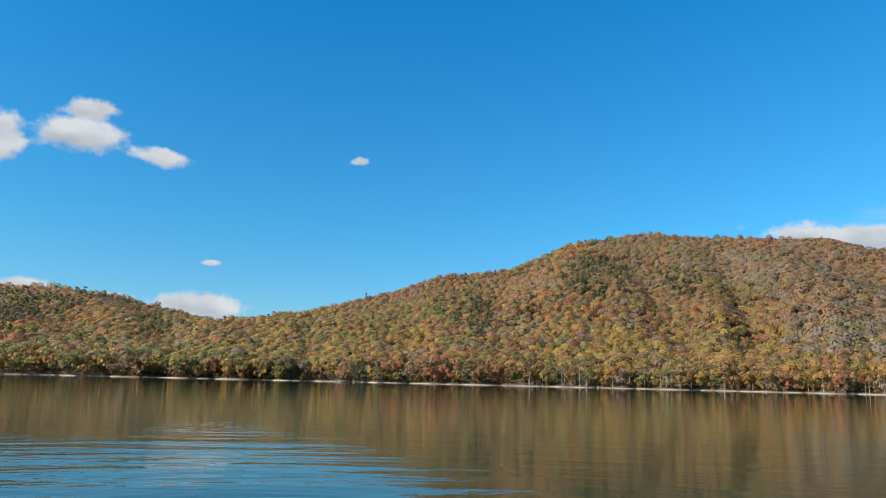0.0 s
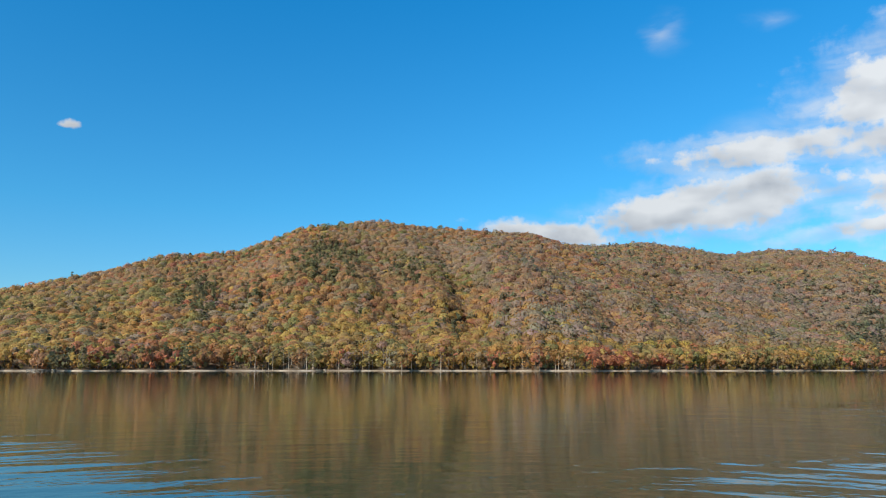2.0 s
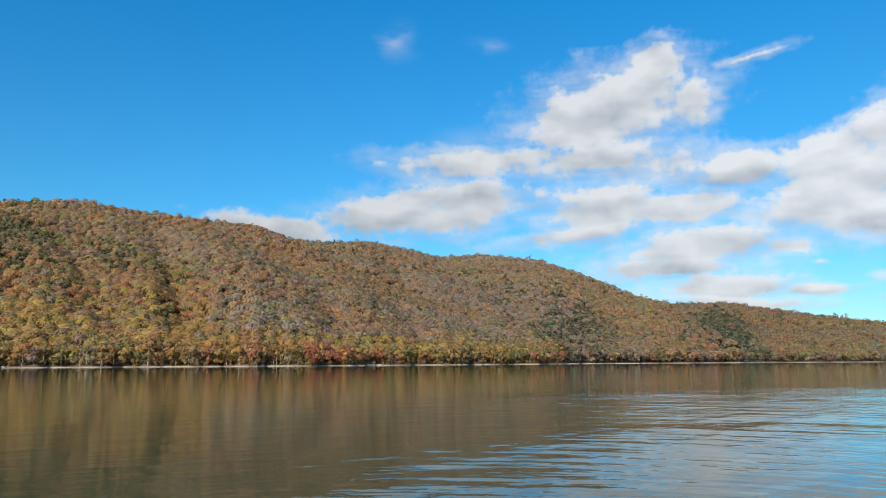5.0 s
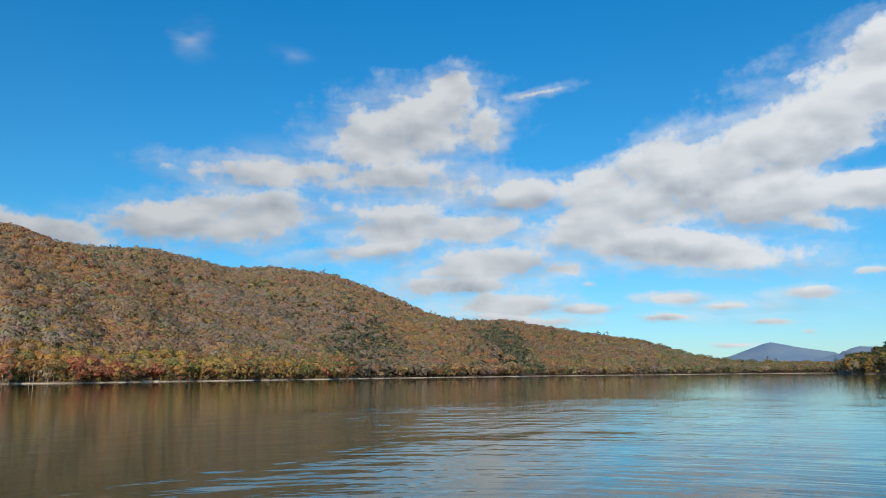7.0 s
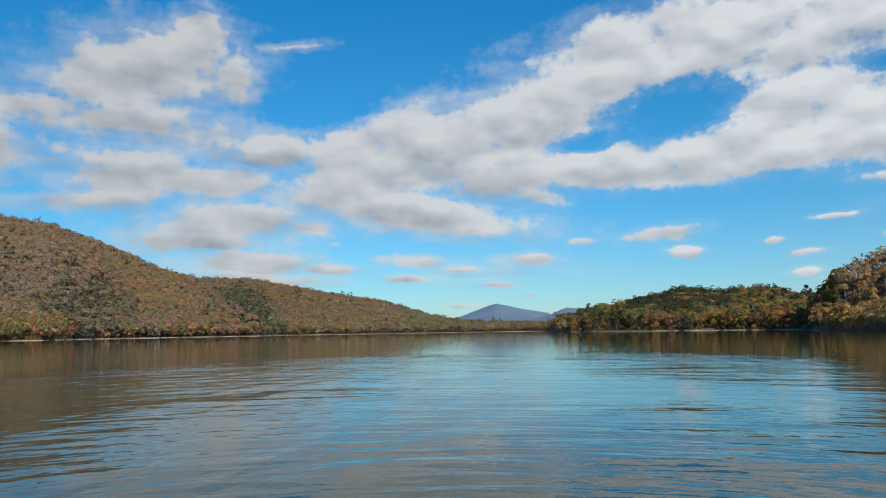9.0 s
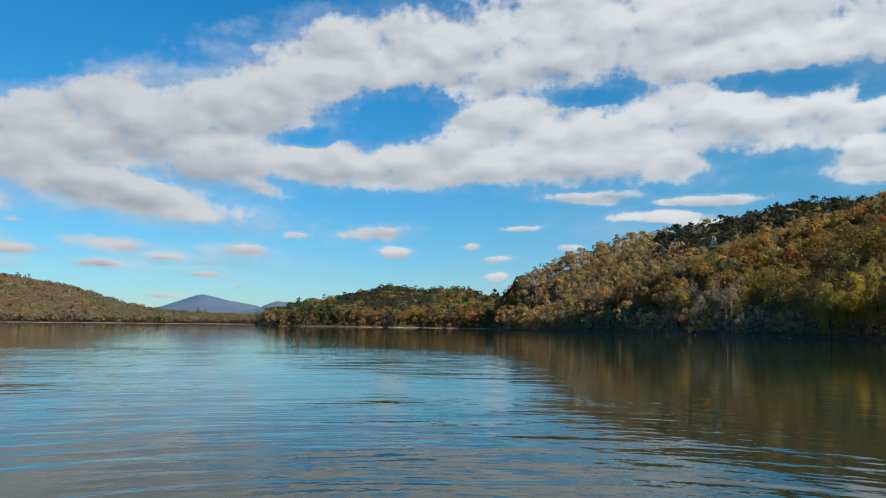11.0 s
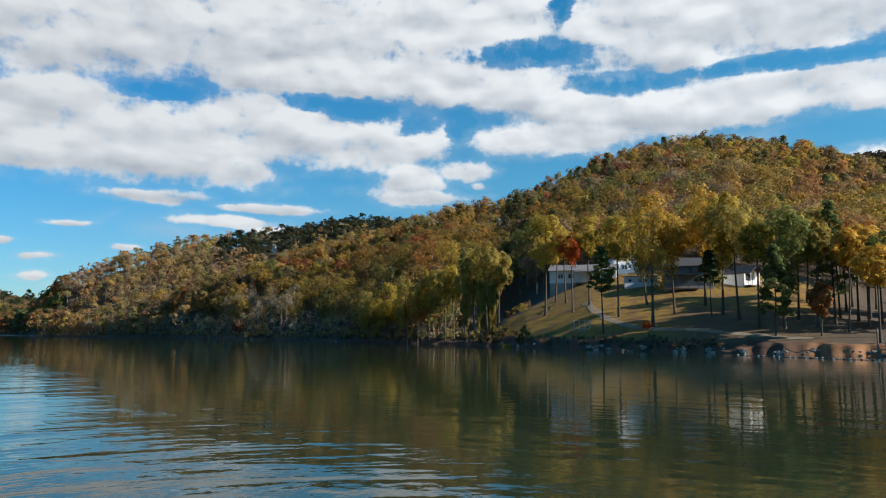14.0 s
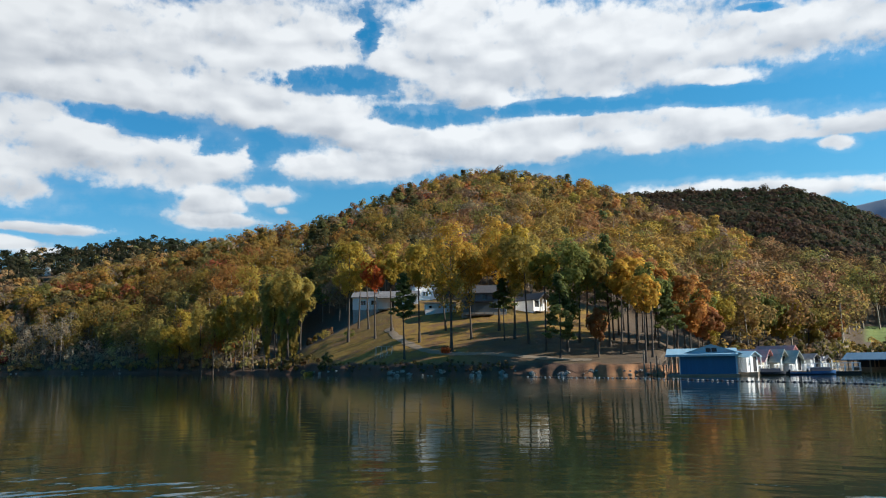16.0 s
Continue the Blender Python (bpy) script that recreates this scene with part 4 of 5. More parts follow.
shrubs("bank_shrubs", "low green and brown shrubs along the wooded bank", 107.2, 139.8, 8, 2.8, (0.2, 0, 0.25, 0.03, 0.05, 0.02, 0.05, 0.2, 0.02, 0.35), 31, 2.6, toward=(0.46, 0.35, 0.17), bright=1.25)
shrubs("bare_saplings", "thin pale leafless saplings standing along the wooded bank", 107.6, 136.5, 20, 4.2, (0.03, 0, 0.12, 0.05, 0.06, 0, 0, 0.15, 0.0, 0.65), 37, 8.0, 170, 0.2, M_PALE_BARK, 0.12, toward=(0.56, 0.44, 0.28), bright=1.15)
shrubs("bare_saplings", "thin pale trunks of leafless trees along the far bank", 7, 31, 14, 5.5, (0, 0, 0.05, 0.05, 0.05, 0, 0, 0.1, 0.0, 0.8), 38, 13.0, 16, 0.5, M_PALE_BARK, 0.45)
shrubs("bank_shrubs", "dark bushes below the mown slope", 139.0, 143.5, 5, 1.6, (0.5, 0, 0.4, 0.02, 0.05, 0, 0, 0.1, 0, 0), 32, 2.2, 150, 0.17)
shrubs("bank_shrubs", "scrubby brown and olive bushes on the unmown slope", 137.5, 144.5, 34, 3.4, (0.2, 0, 0.35, 0.1, 0.05, 0, 0, 0.3, 0, 0.1), 39, 2.0, 130, 0.19, keep=lambda a, d: a < 138.2 + (d - shore(a) - 3.5) * 0.185)
shrubs("bank_shrubs", "brown weeds and small bushes hanging over the bank", 143.0, 157.5, 4.2, 1.2, (0.2, 0, 0.2, 0, 0, 0, 0.1, 0.5, 0, 0.1), 36, 0.7, 70, 0.09)
shrubs("bank_shrubs", "green and yellow shrubs behind the marina", 172.5, 189, 9, 2.6, (0.3, 0, 0.3, 0.1, 0.1, 0.03, 0, 0.1, 0, 0), 33, 4.0, 140, 0.24)
shrubs("bank_shrubs", "pale shrubs and young trees along the far bank", -36, 53, 9, 4.6, FRONT, 34, 4.5, 34, 0.6)
shrubs("bank_shrubs", "dark shrubs along the peninsula's bank", 88.8, 107, 8, 5.0, (0.4, 0, 0.3, 0.1, 0, 0.05, 0.1, 0.1, 0, 0.05), 35, 5.0, 30, 0.7)


# ---- single trees round the houses ----
def tube(points, radii, sides):
    """A tapered tube along points: corners and quads."""
    points = np.asarray(points, float)
    way = np.gradient(points, axis=0)
    way /= np.linalg.norm(way, axis=1)[:, None]
    ref = np.where(abs(way[:, 2:3]) > 0.9, np.array([[1.0, 0, 0]]), np.array([[0, 0, 1.0]]))
    u = np.cross(way, ref)
    u /= np.linalg.norm(u, axis=1)[:, None]
    v = np.cross(way, u)
    a = np.linspace(0, 2 * math.pi, sides, endpoint=False)
    ring = u[:, None] * np.cos(a)[None, :, None] + v[:, None] * np.sin(a)[None, :, None]
    verts = (points[:, None] + ring * np.asarray(radii)[:, None, None]).reshape(-1, 3)
    i = np.arange(len(points) * sides).reshape(len(points), sides)
    faces = np.stack([i[:-1], np.roll(i[:-1], -1, 1), np.roll(i[1:], -1, 1), i[1:]], -1).reshape(-1, 4)
    return verts, faces


def joined(pieces):
    verts, faces, k = [], [], 0
    for v, f in pieces:
        verts.append(v)
        faces.append(np.asarray(f) + k)
        k += len(v)
    return np.concatenate(verts), np.concatenate(faces)


def tree(az, d, high, wide, clear, colour, kind, label, seed, leaves=1500, second=None, bark=None):
    r = np.random.default_rng(seed)
    base = bearing(az, d, height(az, d) - 0.1)
    name = "pine_tree" if kind == "pine" else "broadleaf_tree"
    root = thing(name, Matrix.Translation(base), label, "tree", "trees on the mown slope")
    # trunk: slightly bent, flared at the foot
    n = 9
    t = np.linspace(0, 1, n)
    bend = r.normal(size=2) * 0.25
    pts = np.stack([bend[0] * np.sin(t * 2.2), bend[1] * np.sin(t * 1.7), t * high * 0.93], 1)
    rad = (high * 0.0092 + 0.04) * (1 - 0.82 * t) * (1 + 0.45 * np.exp(-t * 30))
    pieces = [tube(pts, rad, 8)]
    body = high * (1 - clear)
    mid = high - body * 0.5
    wide = wide * (1.3 if kind != "pine" else 1.1)
    boughs = 38 if kind != "pine" else 64
    c0, k0, value = crown(leaves, kind, seed + 900, boughs, 0.125 if kind != "pine" else 0.105)
    if kind != "pine":
        c0[:, :2] *= (0.85 + 0.45 * np.clip(c0[:, 2:] + 0.1, -0.5, 0.25)) * 1.05
    q = ((c0 * (wide, wide, body))[:, None] + k0 * (0.185 if kind != "pine" else 0.19)).reshape(-1, 3) + (pts[-2][0], pts[-2][1], mid)
    # limbs go from the trunk into the crown
    for k in range(15):
        tip = q[r.integers(0, len(q))]
        start = max(0.12 * high, tip[2] - (0.35 + 0.4 * r.random()) * np.hypot(tip[0], tip[1]) - 0.6)
        if kind == "pine":
            start = max(0.12 * high, tip[2] - 0.3)
        s = np.array([np.interp(start, pts[:, 2], pts[:, 0]), np.interp(start, pts[:, 2], pts[:, 1]), start])
        m = (s + tip) / 2 + (0, 0, 0.25)
        pieces.append(tube([s, m, tip], [rad[4] * 0.42, rad[4] * 0.26, 0.012], 5))
    v, f = joined(pieces)
    mesh_object("trunk", v, f, bark or M_BARK, root, smooth=True)
    c = np.tile(np.array(colour), (leaves, 1))
    if second is not None:
        low = c0[:, 2] + 0.25 * r.normal(size=leaves) < -0.05
        c[low] = second
    c = c * (0.9 + 0.2 * r.random((leaves, 1))) * value[:, None]
    mesh_object("crown", q, np.arange(len(q)).reshape(-1, 3), M_LEAF, root, np.repeat(np.clip(c, 0.01, 0.7), 3, axis=0))
    return root


T_YELLOW, T_GOLD, T_OLIVE, T_GREEN = (0.47, 0.345, 0.065), (0.55, 0.34, 0.06), (0.37, 0.285, 0.075), (0.21, 0.22, 0.06)
T_PINE, T_RED, T_ORANGE, T_RUST = (0.15, 0.175, 0.06), (0.68, 0.17, 0.05), (0.45, 0.215, 0.06), (0.41, 0.185, 0.07)
LAWN_TREES = [
    (144.5, 155, 22.5, 8.0, 0.40, T_YELLOW, "round", "tall yellow-green tree on a bare trunk beside the long house"),
    (145.3, 163, 17.5, 4.5, 0.50, T_OLIVE, "round", "slim olive tree before the long house"),
    (146.1, 159, 17.0, 4.5, 0.50, T_GOLD, "round", "slim golden tree before the long house"),
    (146.6, 149, 17.4, 5.0, 0.54, T_RED, "round", "maple with a bright red crown before the long house"),
    (148.9, 127.5, 15.2, 6.0, 0.50, T_PINE, "pine", "dark pine on a long bare trunk near the bank"),
    (150.1, 137, 19.8, 6.8, 0.45, T_YELLOW, "round", "yellow-green tree on a bare trunk on the slope"),
    (147.9, 150, 18.5, 6.2, 0.50, T_YELLOW, "round", "yellow tree beside the red maple"),
    (152.6, 127, 23.8, 9.6, 0.26, T_GOLD, "round", "very tall golden tree, greener below, near the bank"),
    (152.2, 143, 16.5, 4.2, 0.45, T_YELLOW, "round", "slim yellow tree beside the shed"),
    (154.2, 133.5, 18.0, 6.5, 0.50, T_GOLD, "round", "thin-trunked golden tree before the dark house"),
    (156.8, 130, 11.2, 5.0, 0.52, T_PINE, "pine", "small dark pine before the dark house"),
    (156.4, 138, 21.5, 8.0, 0.38, T_GOLD, "round", "tall golden tree behind the small pine"),
    (157.6, 131, 21.5, 7.5, 0.36, T_YELLOW, "round", "tall open yellow tree on the slope"),
    (158.7, 126.8, 20.2, 8.0, 0.34, T_OLIVE, "round", "tall olive-yellow tree with spreading limbs"),
    (161.1, 115.5, 13.2, 6.0, 0.24, T_PINE, "pine", "dark green pine near the bank"),
    (161.7, 120, 19.0, 8.0, 0.22, T_GREEN, "round", "full green tree turning yellow at its edge"),
    (164.0, 115, 7.8, 3.0, 0.34, T_RUST, "round", "young tree with thin red-brown leaves"),
    (164.9, 124, 18.8, 7.0, 0.24, T_PINE, "pine", "feathery white pine on the slope"),
    (167.5, 109.5, 13.5, 4.6, 0.5, T_GOLD, "round", "golden-brown tree at the clay bank"),
    (166.3, 129, 16.5, 7.5, 0.46, T_ORANGE, "round", "broad orange-red tree on the slope"),
    (167.0, 133, 15.5, 7.0, 0.42, T_RUST, "round", "rust-red tree in the grove"),
    (166.9, 122, 15.4, 6.0, 0.48, T_GOLD, "round", "golden tree in the grove above the bank"),
    (169.0, 121, 11.8, 5.8, 0.36, T_PINE, "pine", "dark pine behind the boathouse"),
    (170.7, 126, 14.5, 6.5, 0.34, T_ORANGE, "round", "orange-red tree behind the boathouse"),
    (171.6, 131, 10.5, 6.5, 0.34, T_RUST, "round", "rust-orange tree behind the boathouse"),
    (168.2, 136, 15.0, 6.0, 0.45, T_OLIVE, "round", "olive tree in the grove"),
    (165.6, 138, 15.8, 6.0, 0.45, T_GOLD, "round", "golden tree in the grove"),
    (163.2, 143, 17.5, 7.0, 0.42, T_OLIVE, "round", "olive tree behind the white pine"),
    (164.3, 140, 15.0, 4.5, 0.5, T_GREEN, "round", "slim green tree in the grove"),
    (169.6, 130, 13.5, 5.5, 0.45, T_GREEN, "round", "green tree in the grove"),
    (165.2, 131, 15.0, 4.2, 0.55, T_RUST, "round", "slim rust-red tree in the grove"),
    (167.7, 128, 14.5, 4.2, 0.55, T_OLIVE, "round", "slim olive tree in the grove"),
    (168.5, 126, 13.5, 4.2, 0.55, T_ORANGE, "round", "slim orange tree in the grove"),
    (169.8, 138, 14.0, 4.6, 0.5, T_OLIVE, "round", "slim olive tree in the grove"),
    (170.4, 142, 13.5, 5.0, 0.45, T_GOLD, "round", "golden tree in the grove"),
    (166.0, 145, 15.0, 5.0, 0.5, T_GREEN, "round", "green tree at the back of the grove"),
    (167.4, 146, 15.0, 5.0, 0.5, T_OLIVE, "round", "olive tree at the back of the grove"),
    (163.8, 121, 16.0, 4.0, 0.6, T_OLIVE, "round", "slim olive tree in the grove"),
    (165.7, 118, 15.0, 4.0, 0.6, T_GOLD, "round", "slim golden tree in the grove"),
    (162.6, 127, 17.5, 4.6, 0.5, T_OLIVE, "round", "slim olive tree beside the grove"),
    (160.0, 121, 17.0, 4.2, 0.6, T_YELLOW, "round", "slim yellow tree near the bank"),
    (168.0, 115, 14.5, 4.2, 0.5, T_GREEN, "round", "slim green tree near the clay bank"),
    (171.3, 140, 13.0, 5.5, 0.35, T_GREEN, "round", "green tree above the marina"),
    (172.6, 146, 13.5, 6.5, 0.25, T_YELLOW, "round", "yellow-green tree above the marina"),
    (173.8, 156, 14.0, 7.0, 0.22, T_OLIVE, "round", "olive tree above the marina"),
    (175.4, 162, 14.0, 7.0, 0.22, T_GREEN, "round", "green tree above the marina"),
    (177.0, 168, 13.0, 7.0, 0.22, T_YELLOW, "round", "yellow-green tree above the marina"),
    (178.6, 172, 11.0, 6.0, 0.2, T_OLIVE, "round", "olive tree above the marina"),
    (180.2, 180, 9.5, 4.0, 0.2, T_RUST, "round", "rust-coloured young tree beside the field"),
]
T_VINE = (0.42, 0.33, 0.09)
STAND_TREES = [
    (139.9, 163, 21.5, 6.0, 0.34, T_VINE, "round", "tall green tree hung with vines at the wood's edge"),
    (138.9, 168, 21.0, 5.5, 0.34, T_VINE, "round", "tall olive tree at the wood's edge"),
    (138.1, 172, 20.0, 5.0, 0.34, T_VINE, "round", "tall olive tree at the wood's edge"),
    (140.8, 170, 19.0, 5.5, 0.34, T_VINE, "round", "olive tree at the lawn's upper corner"),
    (137.3, 176, 19.5, 5.0, 0.34, T_YELLOW, "round", "tall yellow-olive tree at the wood's edge"),
    (136.6, 178, 18.5, 4.5, 0.34, T_VINE, "round", "slim olive tree at the wood's edge"),
    (136.0, 182, 19.0, 5.5, 0.34, T_VINE, "round", "tall olive tree at the wood's edge"),
    (140.3, 158, 12.5, 2.0, 0.05, T_OLIVE, "round", "vine-covered slim tree at the wood's edge"),
    (139.4, 158, 14.0, 1.9, 0.05, T_OLIVE, "round", "vine-covered slim tree at the wood's edge"),
    (138.5, 164, 15.0, 2.0, 0.05, T_OLIVE, "round", "vine-covered slim tree at the wood's edge"),
    (135.2, 186, 19.0, 5.5, 0.34, T_YELLOW, "round", "tall yellow-olive tree at the wood's edge"),
    (134.4, 190, 18.0, 5.0, 0.34, T_VINE, "round", "tall olive tree at the wood's edge"),
    (133.6, 196, 19.0, 6.0, 0.19, T_VINE, "round", "tall olive tree at the wood's edge"),
    (132.0, 208, 17.0, 8.5, 0.14, T_YELLOW, "round", "broad yellow-olive tree at the shore"),
    (130.6, 216, 16.5, 8.0, 0.14, T_VINE, "round", "broad olive tree at the shore"),
]
T_GREY = (0.36, 0.29, 0.20)
# a stand of tall, almost leafless trees with pale stems in the cove
pr = random.Random(77)
for i in range(13):
    az = 119.6 + i * 0.42 + pr.uniform(-0.15, 0.15)
    tree(az, float(shore(az)) + pr.uniform(6, 20), pr.uniform(13, 18), pr.uniform(3.6, 5.2), 0.45, T_GREY, "round", "tall pale-stemmed tree with only few grey-brown leaves", 300 + i, 420, bark=M_PALE_BARK)
tree(120.7, float(shore(120.7)) + 4.5, 7.5, 4.5, 0.2, (0.30, 0.075, 0.06), "round", "small dark red tree at the cove's edge", 320, 900)
for i, row in enumerate(LAWN_TREES + STAND_TREES):
    az, d, high, wide, clear, colour, kind, label = row
    tree(az, d, high, wide, clear, colour, kind, label, 100 + i, (2600 if kind == "pine" else 4800) if wide > 5 else 2200, T_OLIVE if "greener below" in label else None)


# ---- buildings ----
def box(bm, x0, x1, y0, y1, z0, z1):
    v = [bm.verts.new(c) for c in ((x0, y0, z0), (x1, y0, z0), (x1, y1, z0), (x0, y1, z0), (x0, y0, z1), (x1, y0, z1), (x1, y1, z1), (x0, y1, z1))]
    for f in ((0, 3, 2, 1), (4, 5, 6, 7), (0, 1, 5, 4), (1, 2, 6, 5), (2, 3, 7, 6), (3, 0, 4, 7)):
        bm.faces.new([v[i] for i in f])


def block(name, mat, parent, x0, x1, y0, y1, z0, z1, label="", soft_edge=0.0):
    bm = bmesh.new()
    box(bm, x0, x1, y0, y1, z0, z1)
    if soft_edge:
        bmesh.ops.bevel(bm, geom=bm.edges[:], offset=soft_edge, segments=2, affect="EDGES")
    return part(name, bm, mat, parent, label)


def prism(name, mat, parent, outline, axis, a0, a1, label=""):
    """An outline in the (across, z) plane pulled along x or y from a0 to a1."""
    bm = bmesh.new()
    def at(p, a):
        return (a, p[0], p[1]) if axis == "x" else (p[0], a, p[1])
    lo = [bm.verts.new(at(p, a0)) for p in outline]
    hi = [bm.verts.new(at(p, a1)) for p in outline]
    bm.faces.new(lo)
    bm.faces.new(hi)
    k = len(outline)
    for i in range(k):
        bm.faces.new((lo[i], lo[(i + 1) % k], hi[(i + 1) % k], hi[i]))
    return part(name, bm, mat, parent, label)


def gable_roof(parent, mat, axis, a0, a1, c0, c1, z0, rise, thick=0.16, over=0.35, label=""):
    """Two roof slabs with overhang; the ridge runs along axis."""
    mid = (c0 + c1) / 2
    slope = rise / (mid - c0)
    outline = [(c0 - over, z0 - slope * over), (mid, z0 + rise), (c1 + over, z0 - slope * over), (c1 + over, z0 - slope * over + thick), (mid, z0 + rise + thick), (c0 - over, z0 - slope * over + thick)]
    return prism("roof", mat, parent, outline, axis, a0 - over, a1 + over, label)


def window(parent, side, a, z0, wide, high, at, frame_mat, pane_mat, rails=1):
    """A window on a wall: side 'y' (front wall at y = at, facing -y) or 'x' (end wall at x = at, facing +x)."""
    bm = bmesh.new()
    t, e = 0.09, 0.05
    def put(a0, a1, b0, b1, depth):
        if side == "y":
            box(bm, a0, a1, at - depth, at + 0.02, b0, b1)
        else:
            box(bm, at - 0.02, at + depth, a0, a1, b0, b1)
    put(a, a + wide, z0, z0 + t, e)
    put(a, a + wide, z0 + high - t, z0 + high, e)
    put(a, a + t, z0 + t, z0 + high - t, e)
    put(a + wide - t, a + wide, z0 + t, z0 + high - t, e)
    for k in range(rails):
        c = a + wide * (k + 1) / (rails + 1)
        put(c - 0.03, c + 0.03, z0 + t, z0 + high - t, e * 0.8)
    fr = part("window", bm, frame_mat, parent)
    bm = bmesh.new()
    if side == "y":
        box(bm, a + t, a + wide - t, at - 0.012, at + 0.01, z0 + t, z0 + high - t)
    else:
        box(bm, at - 0.01, at + 0.012, a + t, a + wide - t, z0 + t, z0 + high - t)
    part("pane", bm, pane_mat, fr)


M_WHITE = plain_material("white_siding", (0.74, 0.74, 0.73), 0.6, vary=0.08, size=0.7, stretch=(0.3, 0.3, 6))
M_BLUEWALL = plain_material("blue_metal_wall", (0.02, 0.12, 0.24), 0.45, vary=0.14, size=0.4, stretch=(6, 6, 0.3))
M_TRIM = plain_material("pale_blue_trim", (0.34, 0.50, 0.58), 0.6, vary=0.1)
M_ROOF_PALE = plain_material("pale_blue_metal_roof", (0.26, 0.42, 0.50), 0.6, vary=0.12, size=0.4, stretch=(6, 0.3, 1))
M_ROOF_GREY = plain_material("grey_shingle", (0.17, 0.16, 0.155), 0.85, vary=0.25, size=2.0)
M_ROOF_DARK = plain_material("dark_shingle", (0.055, 0.05, 0.05), 0.85, vary=0.3, size=2.0)
# red and green lightened: the sky's sheen on metal put into the colour
M_ROOF_RED = plain_material("red_metal_roof", (0.62, 0.28, 0.25), 0.85, vary=0.15, size=0.6, stretch=(6, 0.3, 1))
M_ROOF_GREEN = plain_material("green_metal_roof", (0.40, 0.42, 0.36), 0.85, vary=0.15, size=0.6, stretch=(6, 0.3, 1))
M_ROOF_BLUE = plain_material("blue_metal_roof", (0.05, 0.12, 0.19), 0.75, vary=0.15, size=0.4, stretch=(6, 0.3, 1))
M_DARKWALL = plain_material("dark_blue_grey_siding", (0.10, 0.135, 0.165), 0.7, vary=0.2, size=0.7, stretch=(0.3, 0.3, 6))
M_CREAM = plain_material("cream_siding", (0.62, 0.58, 0.46), 0.6, vary=0.1, size=0.7, stretch=(0.3, 0.3, 6))
M_CONCRETE = plain_material("concrete", (0.36, 0.35, 0.33), 0.85, vary=0.2)
M_WOOD = plain_material("weathered_wood", (0.22, 0.17, 0.12), 0.85, vary=0.35, size=1.0, stretch=(0.4, 6, 6))
# for really dark parts, and for sheets that stand in for shade
M_DARK = plain_material("dark_paint_and_shade", (0.02, 0.02, 0.022), 0.8, vary=0.3)
M_METAL = plain_material("galvanised_metal", (0.55, 0.56, 0.57), 0.4, 0.8, vary=0.12)
M_STONE = plain_material("pale_rock", (0.30, 0.265, 0.22), 0.9, vary=0.4, size=0.9, grain=0.05)
M_GRAVEL = plain_material("gravel_path", (0.24, 0.18, 0.115), 0.95, vary=0.2, size=1.2, grain=0.03)
M_COVER = plain_material("boat_cover", (0.03, 0.035, 0.05), 0.8, vary=0.3)
M_HULL = plain_material("white_hull", (0.72, 0.73, 0.74), 0.25, vary=0.06)
M_HULLBLUE = plain_material("blue_hull", (0.05, 0.14, 0.32), 0.25, vary=0.1)


def glass_material():
    m, n, bsdf = material("window_glass")
    bsdf.inputs["Base Color"].default_value = (0.025, 0.03, 0.035, 1)
    bsdf.inputs["Roughness"].default_value = 0.06
    bsdf.inputs["Specular IOR Level"].default_value = 0.7
    bump(n, bsdf, n.noise(where(n), 0.8, 2), 0.01)
    return m


M_GLASS = glass_material()


def at_bearing(az, d, z, turn=0.0):
    """Faces the lake's middle: x to a viewer's right there, y away from the viewer."""
    p = bearing(az, d, z)
    return pose(p.x, p.y, p.z, 0, 0, -az + turn)


def house_on(az, d, turn, name, label, category="house", drop=0.0):
    return thing(name, at_bearing(az, d, height(az, d) - drop, turn), label, category)


def long_house():
    h = house_on(147.4, 172.5, -6, "long_house", "long low white house with a grey roof and dark porch", drop=0.3)
    block("foundation", M_CONCRETE, h, -7.7, 7.7, 0.05, 7.0, -4.0, 0.3)
    block("wall", M_WHITE, h, -7.8, 7.8, 0.0, 7.1, 0.3, 3.3)
    for s in (-7.8, 7.8):
        prism("gable", M_WHITE, h, [(0.0, 3.3), (3.55, 4.75), (7.1, 3.3)], "x", s - (0.12 if s > 0 else 0), s + (0 if s > 0 else 0.12))
    gable_roof(h, M_ROOF_GREY, "x", -7.8, 7.8, 0.0, 7.1, 3.3, 1.5)
    for x in (-5.9, -3.4, 5.2):
        window(h, "y", x, 1.35, 1.3, 1.2, 0.0, M_WHITE, M_GLASS)
    window(h, "x", 2.2, 1.35, 1.4, 1.2, 7.8, M_WHITE, M_GLASS)
    # porch
    porch = block("porch", M_WOOD, h, -1.4, 4.4, -2.4, -0.02, 0.05, 0.28)
    for x in (-1.3, 0.55, 2.4, 4.25):
        block("porch_post", M_WHITE, porch, x, x + 0.14, -2.35, -2.21, 0.28, 2.75)
    prism("porch_roof", M_ROOF_GREY, h, [(-2.8, 2.7), (-0.02, 3.12), (-0.02, 3.26), (-2.8, 2.84)], "x", -1.7, 4.7)
    block("door", M_DARK, h, 1.2, 2.15, -0.05, 0.02, 0.32, 2.4, "dark front door")
    # the recess's shade, as a dark sheet on the wall
    block("porch_screen", M_DARK, h, 2.5, 4.3, -0.06, 0.02, 1.0, 2.5, "dark sheet standing in for the porch's shade")
    for x in (-2.6, -1.9):
        block("vent_pipe", M_METAL, h, x, x + 0.3, 1.6, 1.9, 3.6, 5.3, soft_edge=0.03)


